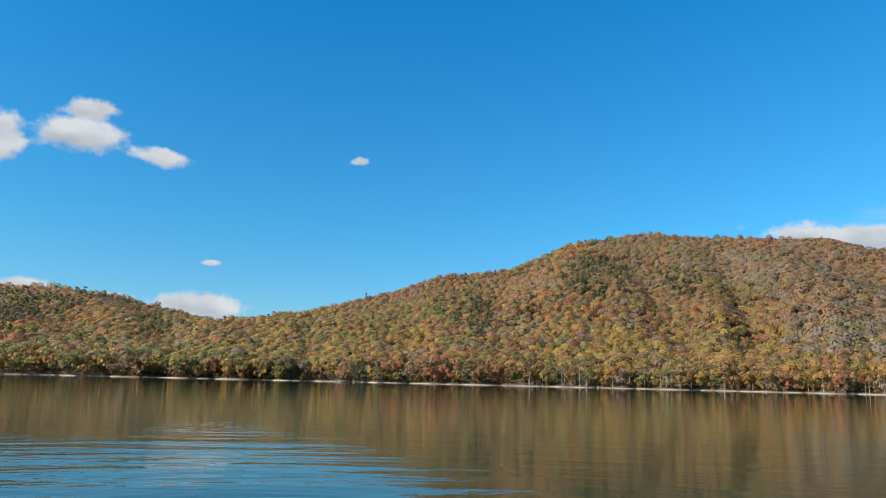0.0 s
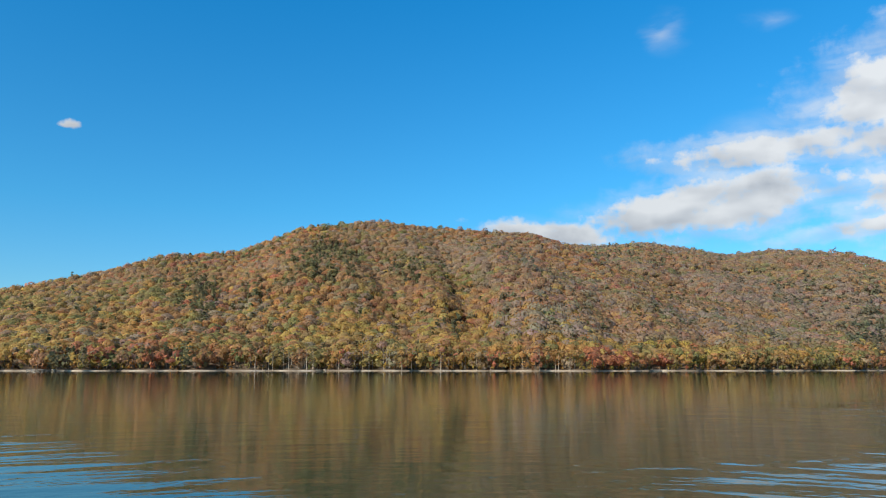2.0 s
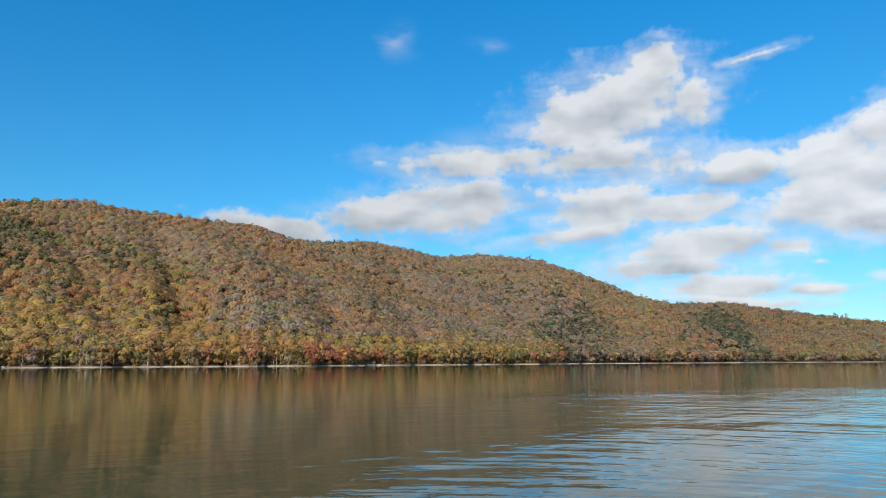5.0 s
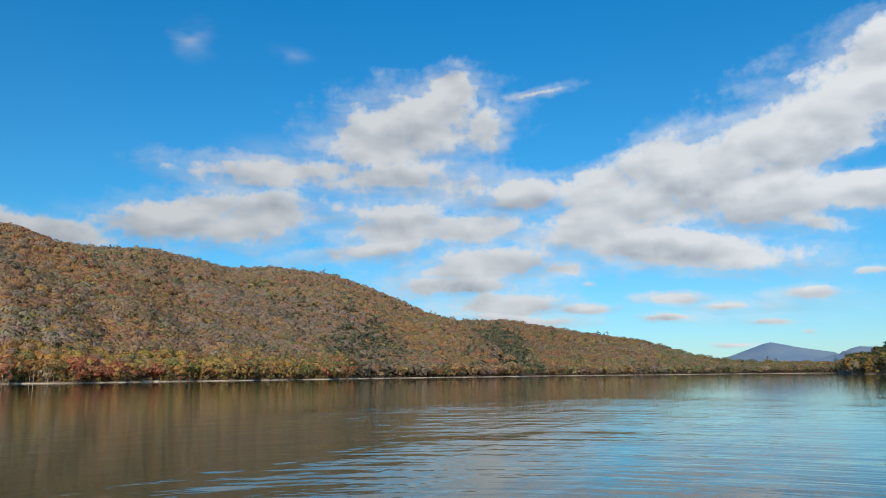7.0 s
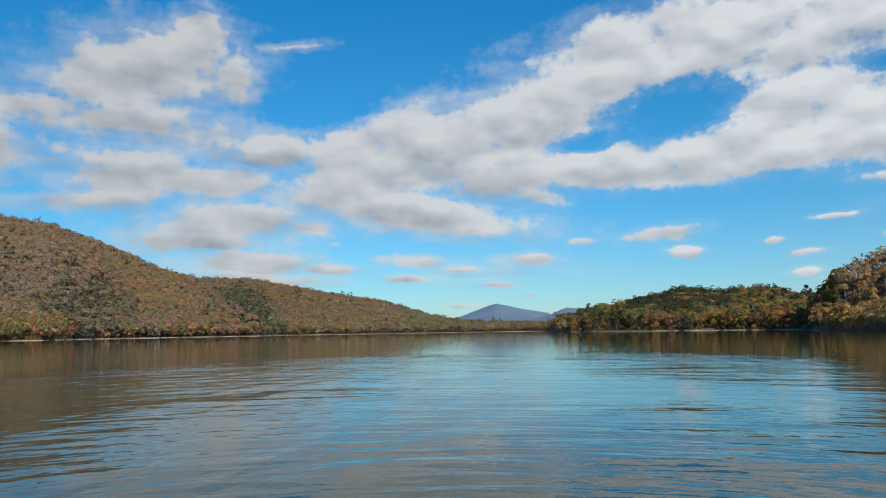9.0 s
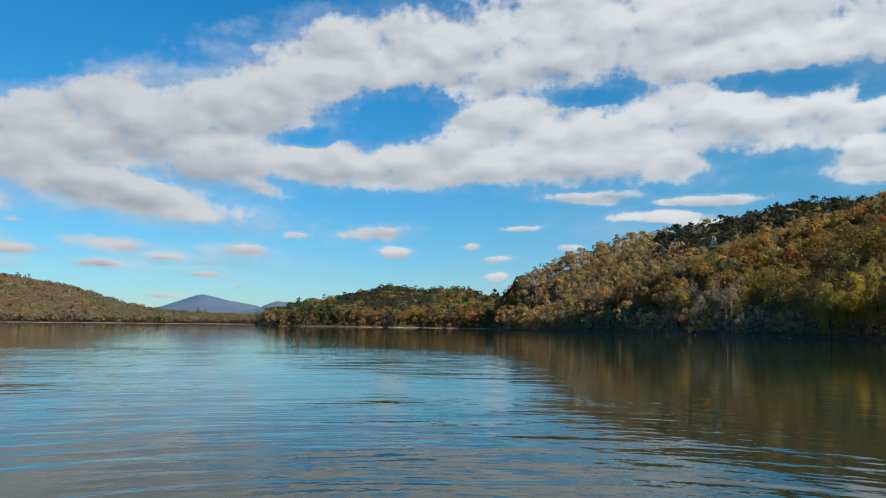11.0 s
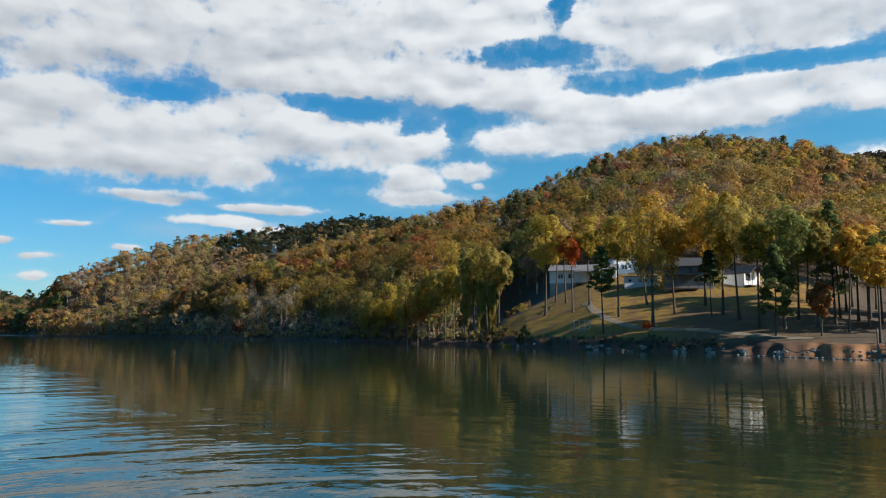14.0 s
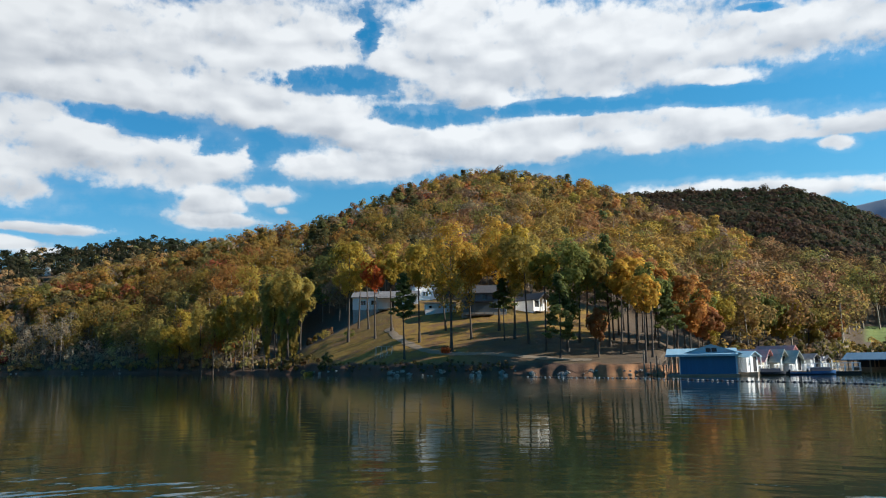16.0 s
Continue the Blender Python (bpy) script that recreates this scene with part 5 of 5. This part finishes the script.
def white_gable_house():
    h = house_on(150.6, 178, 18, "gable_house", "white gabled house half hidden behind the shed", drop=0.2)
    block("wall", M_WHITE, h, -3.4, 3.4, 0.0, 8.0, -3.5, 3.0)
    prism("gable", M_WHITE, h, [(-3.4, 3.0), (0, 5.1), (3.4, 3.0)], "y", 0.0, 0.14)
    gable_roof(h, M_METAL, "y", 0.0, 8.0, -3.4, 3.4, 3.0, 2.1, label="pale metal roof")
    window(h, "y", -0.7, 1.2, 1.4, 1.2, 0.0, M_WHITE, M_GLASS)


def shed():
    h = house_on(151.8, 159.5, 4, "shed", "small flat-roofed white shed on the slope", "shed", drop=0.15)
    block("wall", M_WHITE, h, -3.4, 3.4, 0, 4.2, -1.6, 2.4)
    prism("roof", M_ROOF_GREY, h, [(-0.35, 2.42), (4.5, 2.7), (4.5, 2.86), (-0.35, 2.58)], "x", -3.7, 3.7)
    for x in (-2.7, -0.6, 0.6):
        window(h, "y", x, 1.2, 0.8, 0.7, 0.0, M_WHITE, M_GLASS, 0)
    block("door", M_CREAM, h, 1.9, 2.8, -0.05, 0.02, 0.05, 2.05)


def dark_house():
    h = house_on(155.3, 152.5, 3, "dark_house", "two-storey dark blue-grey house with a shingle roof and white end wall", drop=0.2)
    block("foundation", M_CONCRETE, h, -4.9, 4.6, -0.08, 7.0, -3.0, 0.9, "pale rendered base")
    block("wall", M_DARKWALL, h, -4.8, 4.5, 0.0, 7.0, 0.9, 5.0)
    block("end_wall", M_WHITE, h, 4.504, 4.6, 0.0, 7.0, 0.9, 5.0, "white lit end wall")
    prism("gable", M_WHITE, h, [(0.0, 5.0), (3.5, 6.7), (7.0, 5.0)], "x", 4.45, 4.6)
    gable_roof(h, M_ROOF_DARK, "x", -4.8, 4.6, 0.0, 7.0, 5.0, 1.75, label="dark shingle roof")
    for x in (-3.9, -0.6, 1.6):
        window(h, "y", x, 3.5, 1.3, 1.1, 0.0, M_DARKWALL, M_GLASS)
    window(h, "y", 2.2, 1.6, 1.4, 1.0, 0.0, M_WHITE, M_GLASS)
    window(h, "x", 2.4, 3.3, 1.1, 1.2, 4.6, M_DARKWALL, M_GLASS)
    window(h, "x", 4.4, 1.5, 1.1, 1.2, 4.6, M_DARKWALL, M_GLASS)
    porch = block("porch", M_DARK, h, -4.4, 1.8, -1.9, -0.1, 2.95, 3.1, "dark porch roof")
    for x in (-4.3, -2.3, -0.3, 1.6):
        block("porch_post", M_DARKWALL, porch, x, x + 0.14, -1.85, -1.71, 0.4, 2.95)
    block("porch_floor", M_WOOD, h, -4.4, 1.8, -1.9, -0.1, 0.25, 0.4)


def cottage():
    h = house_on(159.6, 155.5, 50, "cottage", "small white cottage with an open dark porch under its gable", drop=0.15)
    block("wall", M_WHITE, h, -1.9, 1.9, 0.0, 5.2, -2.0, 2.7)
    prism("gable", M_WHITE, h, [(-1.9, 2.7), (0, 3.95), (1.9, 2.7)], "y", 0.0, 0.14)
    gable_roof(h, M_ROOF_DARK, "y", -1.6, 5.2, -1.9, 1.9, 2.7, 1.3, label="dark shingle roof")
    # the opening is a dark sheet on a solid wall, shade painted in
    block("porch_opening", M_DARK, h, -1.5, 0.4, -0.04, 0.02, 1.1, 2.5, "dark sheet for the shade in the porch opening")
    rail = block("porch_floor", M_WOOD, h, -1.9, 1.9, -1.6, -0.02, 0.0, 0.15)
    for x in (-1.85, -0.7, 0.55, 1.72):
        block("porch_post", M_WHITE, rail, x, x + 0.12, -1.55, -1.43, 0.15, 2.6)
    block("railing", M_WHITE, rail, -1.73, 1.72, -1.52, -1.46, 0.95, 1.03)
    window(h, "x", 1.0, 1.2, 1.0, 1.1, 1.9, M_DARKWALL, M_GLASS)
    window(h, "x", 3.2, 1.2, 1.0, 1.1, 1.9, M_DARKWALL, M_GLASS)


def ridge_house():
    h = house_on(123.0, 552, 0, "ridge_house", "white house front between trees on the ridge")
    block("wall", M_WHITE, h, -2.6, 2.6, 0, 6, -3, 5.5)
    gable_roof(h, M_ROOF_GREY, "y", 0, 6, -2.6, 2.6, 5.5, 2.0)
    prism("gable", M_WHITE, h, [(-2.6, 5.5), (0, 7.5), (2.6, 5.5)], "y", 0.0, 0.14)
    for x in (-1.7, 0.5):
        for z in (1.2, 3.6):
            window(h, "y", x, z, 1.2, 1.3, 0.0, M_WHITE, M_GLASS)


long_house()
white_gable_house()
shed()
dark_house()
cottage()
ridge_house()


# ---- the marina ----
def boathouse():
    h = thing("boathouse", at_bearing(171.7, 97.0, 0, 0), "blue metal boathouse with pale roof edges floating on the lake", "boathouse")
    block("float", M_WOOD, h, -4.6, 3.9, -0.3, 9.0, -0.25, 0.22, "dark wooden float")
    # blue side wall of upright metal sheets
    wall = block("wall", M_BLUEWALL, h, -3.0, 3.55, 0.0, 0.1, 0.18, 2.55, "blue metal side wall")
    for k in range(22):
        x = -2.95 + k * 0.295
        block("rib", M_BLUEWALL, wall, x, x + 0.05, -0.03, 0.0, 0.2, 2.53)
    block("back_wall", M_BLUEWALL, h, -3.0, 3.55, 8.4, 8.5, 0.18, 2.55)
    # open end towards the marina: white frame, door, dark inside
    block("end_wall", M_WHITE, h, 3.56, 3.66, 0.0, 2.2, 0.2, 2.9, "white lit end wall")
    block("end_wall", M_WHITE, h, 3.56, 3.66, 4.6, 8.5, 0.2, 2.9, "white lit end wall")
    block("lintel", M_WHITE, h, 3.56, 3.66, 2.2, 4.6, 2.3, 2.9)
    block("door", M_HULL, h, 3.66, 3.72, 0.5, 1.5, 0.25, 2.25, "white door")
    block("corner_post", M_TRIM, h, 3.55, 3.75, -0.12, 0.0, 0.2, 2.6)
    block("left_wall", M_WHITE, h, -3.12, -3.0, 0.0, 8.4, 0.2, 2.5, "white end wall")
    # low eaves roof with pale fascia, gable above
    prism("roof", M_ROOF_PALE, h, [(-0.5, 2.5), (4.2, 3.3), (8.9, 2.5), (8.9, 2.62), (4.2, 3.45), (-0.5, 2.62)], "x", -4.7, 3.9, "pale blue metal roof")
    block("fascia", M_TRIM, h, -4.72, 3.92, -0.56, -0.5, 2.42, 2.68, "pale blue fascia")
    gable = prism("gable", M_TRIM, h, [(-2.6, 2.72), (0.9, 3.85), (4.2, 2.72)], "y", 0.9, 1.05, "pale blue gable")
    for x in (0.15, 0.85):
        block("gable_window", M_GLASS, gable, x, x + 0.6, 0.86, 0.9, 2.95, 3.45)
    gable_roof(h, M_ROOF_PALE, "y", 0.9, 6.5, -2.6, 4.2, 2.72, 1.12, 0.1, 0.25)
    for x in (-4.5, -3.9):
        for y in (0.0, 4.0, 8.0):
            block("post", M_WOOD, h, x, x + 0.14, y, y + 0.14, 0.2, 2.5)


def floating_cabin(az, d, turn, wide, deep, high, rise, wall_mat, roof_mat, label, porch=True):
    h = thing("floating_cabin", at_bearing(az, d, 0, turn), label, "cabin", "floating cabins")
    block("float", M_WOOD, h, -wide / 2 - 0.5, wide / 2 + 0.5, -1.6, deep + 0.2, -0.2, 0.35)
    block("wall", wall_mat, h, -wide / 2, wide / 2, 0, deep, 0.35, high)
    prism("gable", wall_mat, h, [(-wide / 2, high), (0, high + rise), (wide / 2, high)], "y", 0.0, 0.12)
    gable_roof(h, roof_mat, "y", -0.2 if porch else 0.0, deep, -wide / 2, wide / 2, high, rise, 0.1, 0.3)
    window(h, "y", -wide * 0.36, 1.1, wide * 0.26, 1.0, 0.0, M_WHITE, M_GLASS)
    window(h, "x", deep * 0.2, 1.1, 0.9, 0.9, wide / 2, M_WHITE, M_GLASS)
    window(h, "x", deep * 0.6, 1.1, 0.9, 0.9, wide / 2, M_WHITE, M_GLASS)
    block("door", M_DARK, h, wide * 0.08, wide * 0.08 + 0.85, -0.04, 0.02, 0.4, 2.3, "dark door")
    for x in (-wide / 2, wide / 2 - 0.12):
        block("porch_post", M_WHITE, h, x, x + 0.12, -0.5, -0.38, 0.35, high)
    rail = block("railing", M_WHITE, h, -wide / 2, wide / 2, -1.5, -1.44, 1.15, 1.23, "white porch railing")
    k = int(wide / 0.35)
    for i in range(k + 1):
        x = -wide / 2 + i * (wide - 0.06) / k
        block("baluster", M_WHITE, rail, x, x + 0.05, -1.49, -1.45, 0.35, 1.15)
    return h


boathouse()
floating_cabin(174.9, 101, 64, 3.0, 5.0, 2.3, 0.6, M_WHITE, M_ROOF_PALE, "white floating cabin with a pale blue roof beside the boathouse")
floating_cabin(175.9, 105, 64, 2.7, 5.0, 1.8, 1.35, M_CREAM, M_ROOF_RED, "cream floating cabin with a red roof, its colour paled for sky sheen")
floating_cabin(176.85, 106, 64, 2.4, 5.0, 1.75, 1.35, M_CREAM, M_ROOF_GREEN, "cream floating cabin with a dark green roof")
floating_cabin(177.8, 107, 64, 2.5, 5.0, 1.55, 1.35, M_WHITE, M_ROOF_GREEN, "white floating cabin with a grey-green roof")
floating_cabin(177.6, 115, 64, 2.7, 5.0, 2.4, 1.25, M_WHITE, M_ROOF_RED, "taller white floating cabin with a red roof")
floating_cabin(178.9, 112, 64, 2.0, 3.4, 1.9, 0.55, M_WHITE, M_ROOF_GREY, "small white floating cabin with a grey roof")
floating_cabin(179.6, 114, 64, 1.8, 2.6, 1.6, 0.4, M_CREAM, M_ROOF_GREY, "small cream float shelter with a grey roof")


def dock():
    h = thing("dock", at_bearing(179.3, 103, 0, 2), "grey floating dock with a white metal railing", "dock")
    for k in range(26):
        x = -4.5 + k * 0.34
        block("plank", M_WOOD, h, x, x + 0.32, -0.8, 0.8, 0.3, 0.36)
    block("float", M_DARK, h, -4.5, 4.3, -0.7, 0.7, -0.15, 0.3)
    for y in (-0.78, 0.72):
        rail = block("railing", M_WHITE, h, -1.5, 4.3, y, y + 0.06, 1.3, 1.37, "white railing")
        block("middle_rail", M_WHITE, rail, -1.5, 4.3, y, y + 0.05, 0.8, 0.86)
        for k in range(8):
            x = -1.5 + k * 0.82
            block("railing_post", M_WHITE, rail, x, x + 0.07, y, y + 0.06, 0.36, 1.3)


def covered_dock():
    h = thing("covered_dock", at_bearing(184.2, 121, 0, -6), "long covered boat dock with a blue metal roof", "dock")
    gable_roof(h, M_ROOF_BLUE, "x", -7.2, 10.0, 0.0, 9.0, 1.55, 0.9, 0.12, 0.5, "blue metal roof")
    block("deck", M_WOOD, h, -7.0, 10.0, 4.0, 5.2, -0.1, 0.4)
    # added dark sheet: the shade beneath the roof
    block("back_screen", M_DARK, h, -7.0, 10.0, 8.7, 8.8, 0.2, 1.5, "dark sheet standing in for the shade under the roof")
    for k in range(7):
        for y in (0.1, 4.4, 8.5):
            x = -7.0 + k * 2.8
            block("post", M_WOOD, h, x, x + 0.16, y, y + 0.16, -0.6, 1.6)


def hull_mesh(long, wide, high):
    bm = bmesh.new()
    rows = []
    for i in range(9):
        t = i / 8
        w = wide / 2 * (1 - max(0, (t - 0.45) / 0.55) ** 2.2) + 0.02
        lift = 0.25 * high * max(0, (t - 0.5) / 0.5) ** 2
        x = (t - 0.5) * long
        rows.append([bm.verts.new(c) for c in ((x, -w, high + lift), (x, -w * 0.86, 0.25 * high + lift), (x, 0, -0.15 * high + lift), (x, w * 0.86, 0.25 * high + lift), (x, w, high + lift))])
    for a, b in zip(rows, rows[1:]):
        for j in range(4):
            bm.faces.new((a[j], a[j + 1], b[j + 1], b[j]))
    bm.faces.new(rows[0])
    for a, b in zip(rows, rows[1:]):
        bm.faces.new((a[0], b[0], b[4], a[4]))
    return bm


def boat(az, d, turn, long, wide, high, hull_mat, label, covered=True):
    h = thing("motorboat", at_bearing(az, d, 0.02, turn), label, "boat", "moored boats")
    part("hull", hull_mesh(long, wide, high), hull_mat, h)
    if covered:
        prism("cover", M_COVER, h, [(-wide * 0.46, high), (-wide * 0.2, high + 0.42), (wide * 0.2, high + 0.42), (wide * 0.46, high)], "x", -long * 0.48, long * 0.28, "dark fabric cover")
    else:
        prism("windscreen", M_GLASS, h, [(-wide * 0.4, high), (-wide * 0.34, high + 0.45), (wide * 0.34, high + 0.45), (wide * 0.4, high)], "x", long * 0.05, long * 0.1)
        block("outboard_motor", M_DARK, h, -long * 0.56, -long * 0.49, -0.2, 0.2, 0.1, high + 0.35, soft_edge=0.05)


dock()
covered_dock()
boat(176.2, 99.8, 8, 3.0, 1.3, 0.36, M_COVER, "dark motorboat under a fabric cover moored by the cabins")
boat(178.3, 100.6, -4, 3.4, 1.1, 0.26, M_HULLBLUE, "low open blue motorboat moored at the dock", False)
boat(179.4, 101.0, 10, 2.8, 1.2, 0.4, M_HULLBLUE, "small blue motorboat under a dark cover at the dock")


def ball(name, mat, parent_or_none, r, stretch, seed, rough=0.18, level=2):
    bm = bmesh.new()
    bmesh.ops.create_icosphere(bm, subdivisions=level, radius=r)
    rr = random.Random(seed)
    o = Vector((rr.random() * 50, rr.random() * 50, 0))
    for v in bm.verts:
        v.co *= 1 + rough * noise.noise(v.co * (1.6 / r) + o) * 1.6
        v.co = Vector((v.co.x * stretch[0], v.co.y * stretch[1], v.co.z * stretch[2]))
    return part(name, bm, mat, parent_or_none)


# the float line before the marina
buoy = ball("buoy", M_CONCRETE, None, 0.1, (1.5, 1, 1), 1, 0.0, 1)
dark_buoy = ball("buoy", M_COVER, None, 0.1, (1.5, 1, 1), 1, 0.0, 1)
tagged(buoy, "white plastic float on the marina's rope", "buoy", "float line")
tagged(dark_buoy, "dark weathered float on the marina's rope", "buoy", "float line")
line_points = []
for k in range(84):
    az = 158.5 + k * 0.34
    d = np.interp(az, [158, 165.5, 169.7, 173.6, 177.3, 183, 188], [101.0, 89.3, 83.4, 77.1, 73.7, 68.7, 65.0]) - 0.5 * math.sin(k * 0.19)
    p = bearing(az, float(d), 0.04)
    line_points.append(p)
    m = pose(p.x, p.y, p.z, 0, 0, -az)
    source = buoy if (k * 7) % 11 < (7 if az < 174 else 3) else dark_buoy
    if source["label"] and not source.get("placed"):
        source.matrix_world, source["placed"] = m, 1
    else:
        copy_thing(source, m)
for source in [o for o in scene.objects if "placed" in o]:
    del source["placed"]
v, f = tube(np.array([tuple(p) for p in line_points]), [0.02] * len(line_points), 5)
tagged(mesh_object("float_rope", v, f, M_COVER), "dark rope strung with floats across the marina's mouth", "rope")

# ---- on the mown slope and its bank ----
rocks = [ball("rock", M_STONE, None, 0.5, (1.3, 1.0, 0.75), 40 + k, 0.45) for k in range(5)]
for k, o in enumerate(rocks):
    tagged(o, "pale weathered rock at the water's edge", "rock", "rocks along the bank")
rr = random.Random(5)
placed = 0
for az0, spread, count in ((148.6, 1.2, 9), (151.2, 0.9, 7), (154.6, 0.35, 8), (157.0, 0.6, 7), (158.8, 0.3, 5), (161.2, 0.7, 10), (163.6, 0.8, 6), (166.4, 1.0, 6), (143.0, 2.5, 6), (120.5, 3.0, 6), (127, 4, 6)):
    for _ in range(count):
        az = az0 + rr.gauss(0, spread * 0.6)
        d = float(shore(az)) + rr.uniform(-0.4, 1.0)
        p = bearing(az, d, max(height(az, d), 0.0) + 0.05)
        s = rr.uniform(0.25, 0.8)
        m = pose(p.x, p.y, p.z, rr.uniform(-20, 20), rr.uniform(-20, 20), rr.uniform(0, 360)) @ Matrix.Diagonal((s, s, s, 1))
        if placed < 5:
            rocks[placed].matrix_world = m
        else:
            o = copy_thing(rocks[rr.randrange(5)], m)
            o.scale = (s, s, s)
        placed += 1


def strip(name, points, wide, mat, label):
    """A path laid on the ground: a row of bearings and distances."""
    pts = []
    for (a0, d0), (a1, d1) in zip(points, points[1:]):
        n = 10
        for i in range(n):
            t = i / n
            pts.append((a0 + (a1 - a0) * t, d0 + (d1 - d0) * t))
    verts = []
    for i, (a, d) in enumerate(pts):
        q = bearing(*pts[min(i + 1, len(pts) - 1)]) - bearing(*pts[max(i - 1, 0)])
        side = Vector((q.y, -q.x, 0)).normalized()
        w = wide * (0.85 + 0.25 * math.sin(i * 0.9) * math.sin(i * 0.37))
        for k in (-1, -0.33, 0.33, 1):
            c = bearing(a, d) + side * k * w / 2
            az, dd = math.degrees(math.atan2(c.x, c.y)) % 360, c.length
            verts.append((c.x, c.y, height(az, dd) + 0.05))
    i = np.arange(len(verts)).reshape(-1, 4)
    faces = np.stack([i[:-1, :-1], i[:-1, 1:], i[1:, 1:], i[1:, :-1]], -1).reshape(-1, 4)
    tagged(mesh_object(name, verts, faces, mat, smooth=True), label, "path", kind="structure")


strip("path", [(147.6, 153), (148.2, 145), (148.9, 139), (150.2, 132), (151.6, 127.5), (153.5, 124), (156.5, 120.5), (159.5, 116.5), (162, 114), (163.6, 113)], 1.9, M_GRAVEL, "pale dirt path across the mown slope")
strip("track", [(180.9, 188), (184, 192), (189, 198)], 11.0, M_GRAVEL, "pale gravel track above the marina")


def swing_frame():
    h = thing("swing_frame", at_bearing(147.3, 133, height(147.3, 133), 10), "white metal swing frame standing on the grass", "swing frame")
    def rod(name, a, b, parent):
        v, f = tube([a, ((a[0] + b[0]) / 2, (a[1] + b[1]) / 2, (a[2] + b[2]) / 2), b], [0.024] * 3, 6)
        return mesh_object(name, v, f, M_HULL, parent, smooth=True)
    rod("top_bar", (-1.5, 0, 1.9), (1.5, 0, 1.9), h)
    for x in (-1.5, -0.5, 0.5, 1.5):
        rod("leg", (x, 0, 1.9), (x - 0.35, -0.7, -0.1), h)
        rod("leg", (x, 0, 1.9), (x + 0.35, 0.7, -0.1), h)
    rod("brace", (-1.5, -0.5, 0.4), (1.5, -0.5, 0.4), h)


def bush(az, d, r, colour, label, seed):
    p = bearing(az, d, height(az, d) + r * 0.6)
    c0, k0, value = crown(420, "round", seed, 16)
    c = ((c0 * (2.1 * r, 2.1 * r, 1.7 * r))[:, None] + k0 * 0.11).reshape(-1, 3) + tuple(p)
    n = len(c)
    tint = np.array(colour) * np.repeat(value, 3)[:, None]
    tagged(mesh_object("bush", c, np.arange(n).reshape(-1, 3), M_LEAF, tint=tint), label, "bush")


def stairs():
    h = thing("wooden_stairs", at_bearing(168.4, 105.2, 0.2, -30), "weathered wooden stairs with a rail down the clay bank", "stairs")
    for k in range(10):
        block("step", M_WOOD, h, -0.6, 0.6, k * 0.28, k * 0.28 + 0.3, k * 0.18, k * 0.18 + 0.06)
    for x in (-0.66, 0.6):
        prism("stringer", M_WOOD, h, [(-0.1, -0.1), (2.9, 1.75), (2.9, 1.95), (-0.1, 0.12)], "x", x, x + 0.06)
        rail = prism("handrail", M_WOOD, h, [(-0.1, 0.95), (2.9, 2.8), (2.9, 2.9), (-0.1, 1.05)], "x", x, x + 0.06)
        for y, z in ((0.0, 0.0), (1.4, 0.9), (2.7, 1.7)):
            block("rail_post", M_WOOD, rail, x - 0.01, x + 0.07, y, y + 0.08, z - 0.3, z + 1.05)


def jetty():
    h = thing("jetty", at_bearing(168.6, 99.5, 0, 0), "small dark wooden jetty with mooring posts", "jetty")
    for k in range(9):
        block("plank", M_WOOD, h, -2.2 + k * 0.48, -2.2 + k * 0.48 + 0.45, 0, 1.5, 0.3, 0.36)
    for x, y, z in ((-2.2, 0.0, 3.4), (-0.6, 1.5, 2.6), (0.6, 0.0, 1.4), (2.1, 1.5, 2.2), (-1.4, 1.6, 1.8)):
        bm = bmesh.new()
        bmesh.ops.create_cone(bm, cap_ends=True, segments=10, radius1=0.11, radius2=0.09, depth=z + 1.2, matrix=Matrix.Translation((x, y, (z - 1.2) / 2)))
        part("mooring_post", bm, M_WOOD, h)


swing_frame()
bush(152.1, 126.6, 0.9, T_RED, "small round red bush on the grass", 501)
bush(144.6, 158, 1.3, T_GREEN, "green bush at the lawn's upper edge", 502)
bush(142.6, 168, 1.5, T_OLIVE, "olive bush below the long house", 503)
bush(149.5, 168, 0.9, T_YELLOW, "yellow-green shrub by the porch", 504)
bush(141.3, 146, 1.4, T_YELLOW, "yellow-green bush at the lawn's corner", 505)
bush(179.6, 160, 2.6, T_YELLOW, "big yellow bush behind the dock", 506)
stairs()
jetty()


def driftwood(az, count, seed):
    """Bleached fallen trunks on the far bank."""
    r = random.Random(seed)
    for _ in range(count):
        a = az + r.gauss(0, 0.35)
        d = float(shore(a)) + r.uniform(0.2, 1.6)
        p = bearing(a, d, height(a, d) + 0.25)
        m = pose(p.x, p.y, p.z, r.uniform(-14, 14), 0, r.uniform(0, 180))
        long = r.uniform(3, 8)
        v, f = tube([(-long / 2, 0, 0), (-long / 6, 0.15, 0.1), (long / 5, -0.1, 0.25), (long / 2, 0.2, 0.5)], [0.32, 0.26, 0.18, 0.06], 7)
        o = mesh_object("driftwood_log", v, f, M_STONE, smooth=True)
        o.matrix_world = m
        tagged(o, "bleached fallen trunk lying on the bank", "log", "driftwood")


driftwood(-7.6, 9, 61)
driftwood(12.0, 4, 62)
driftwood(38.0, 5, 63)
driftwood(67.5, 5, 64)
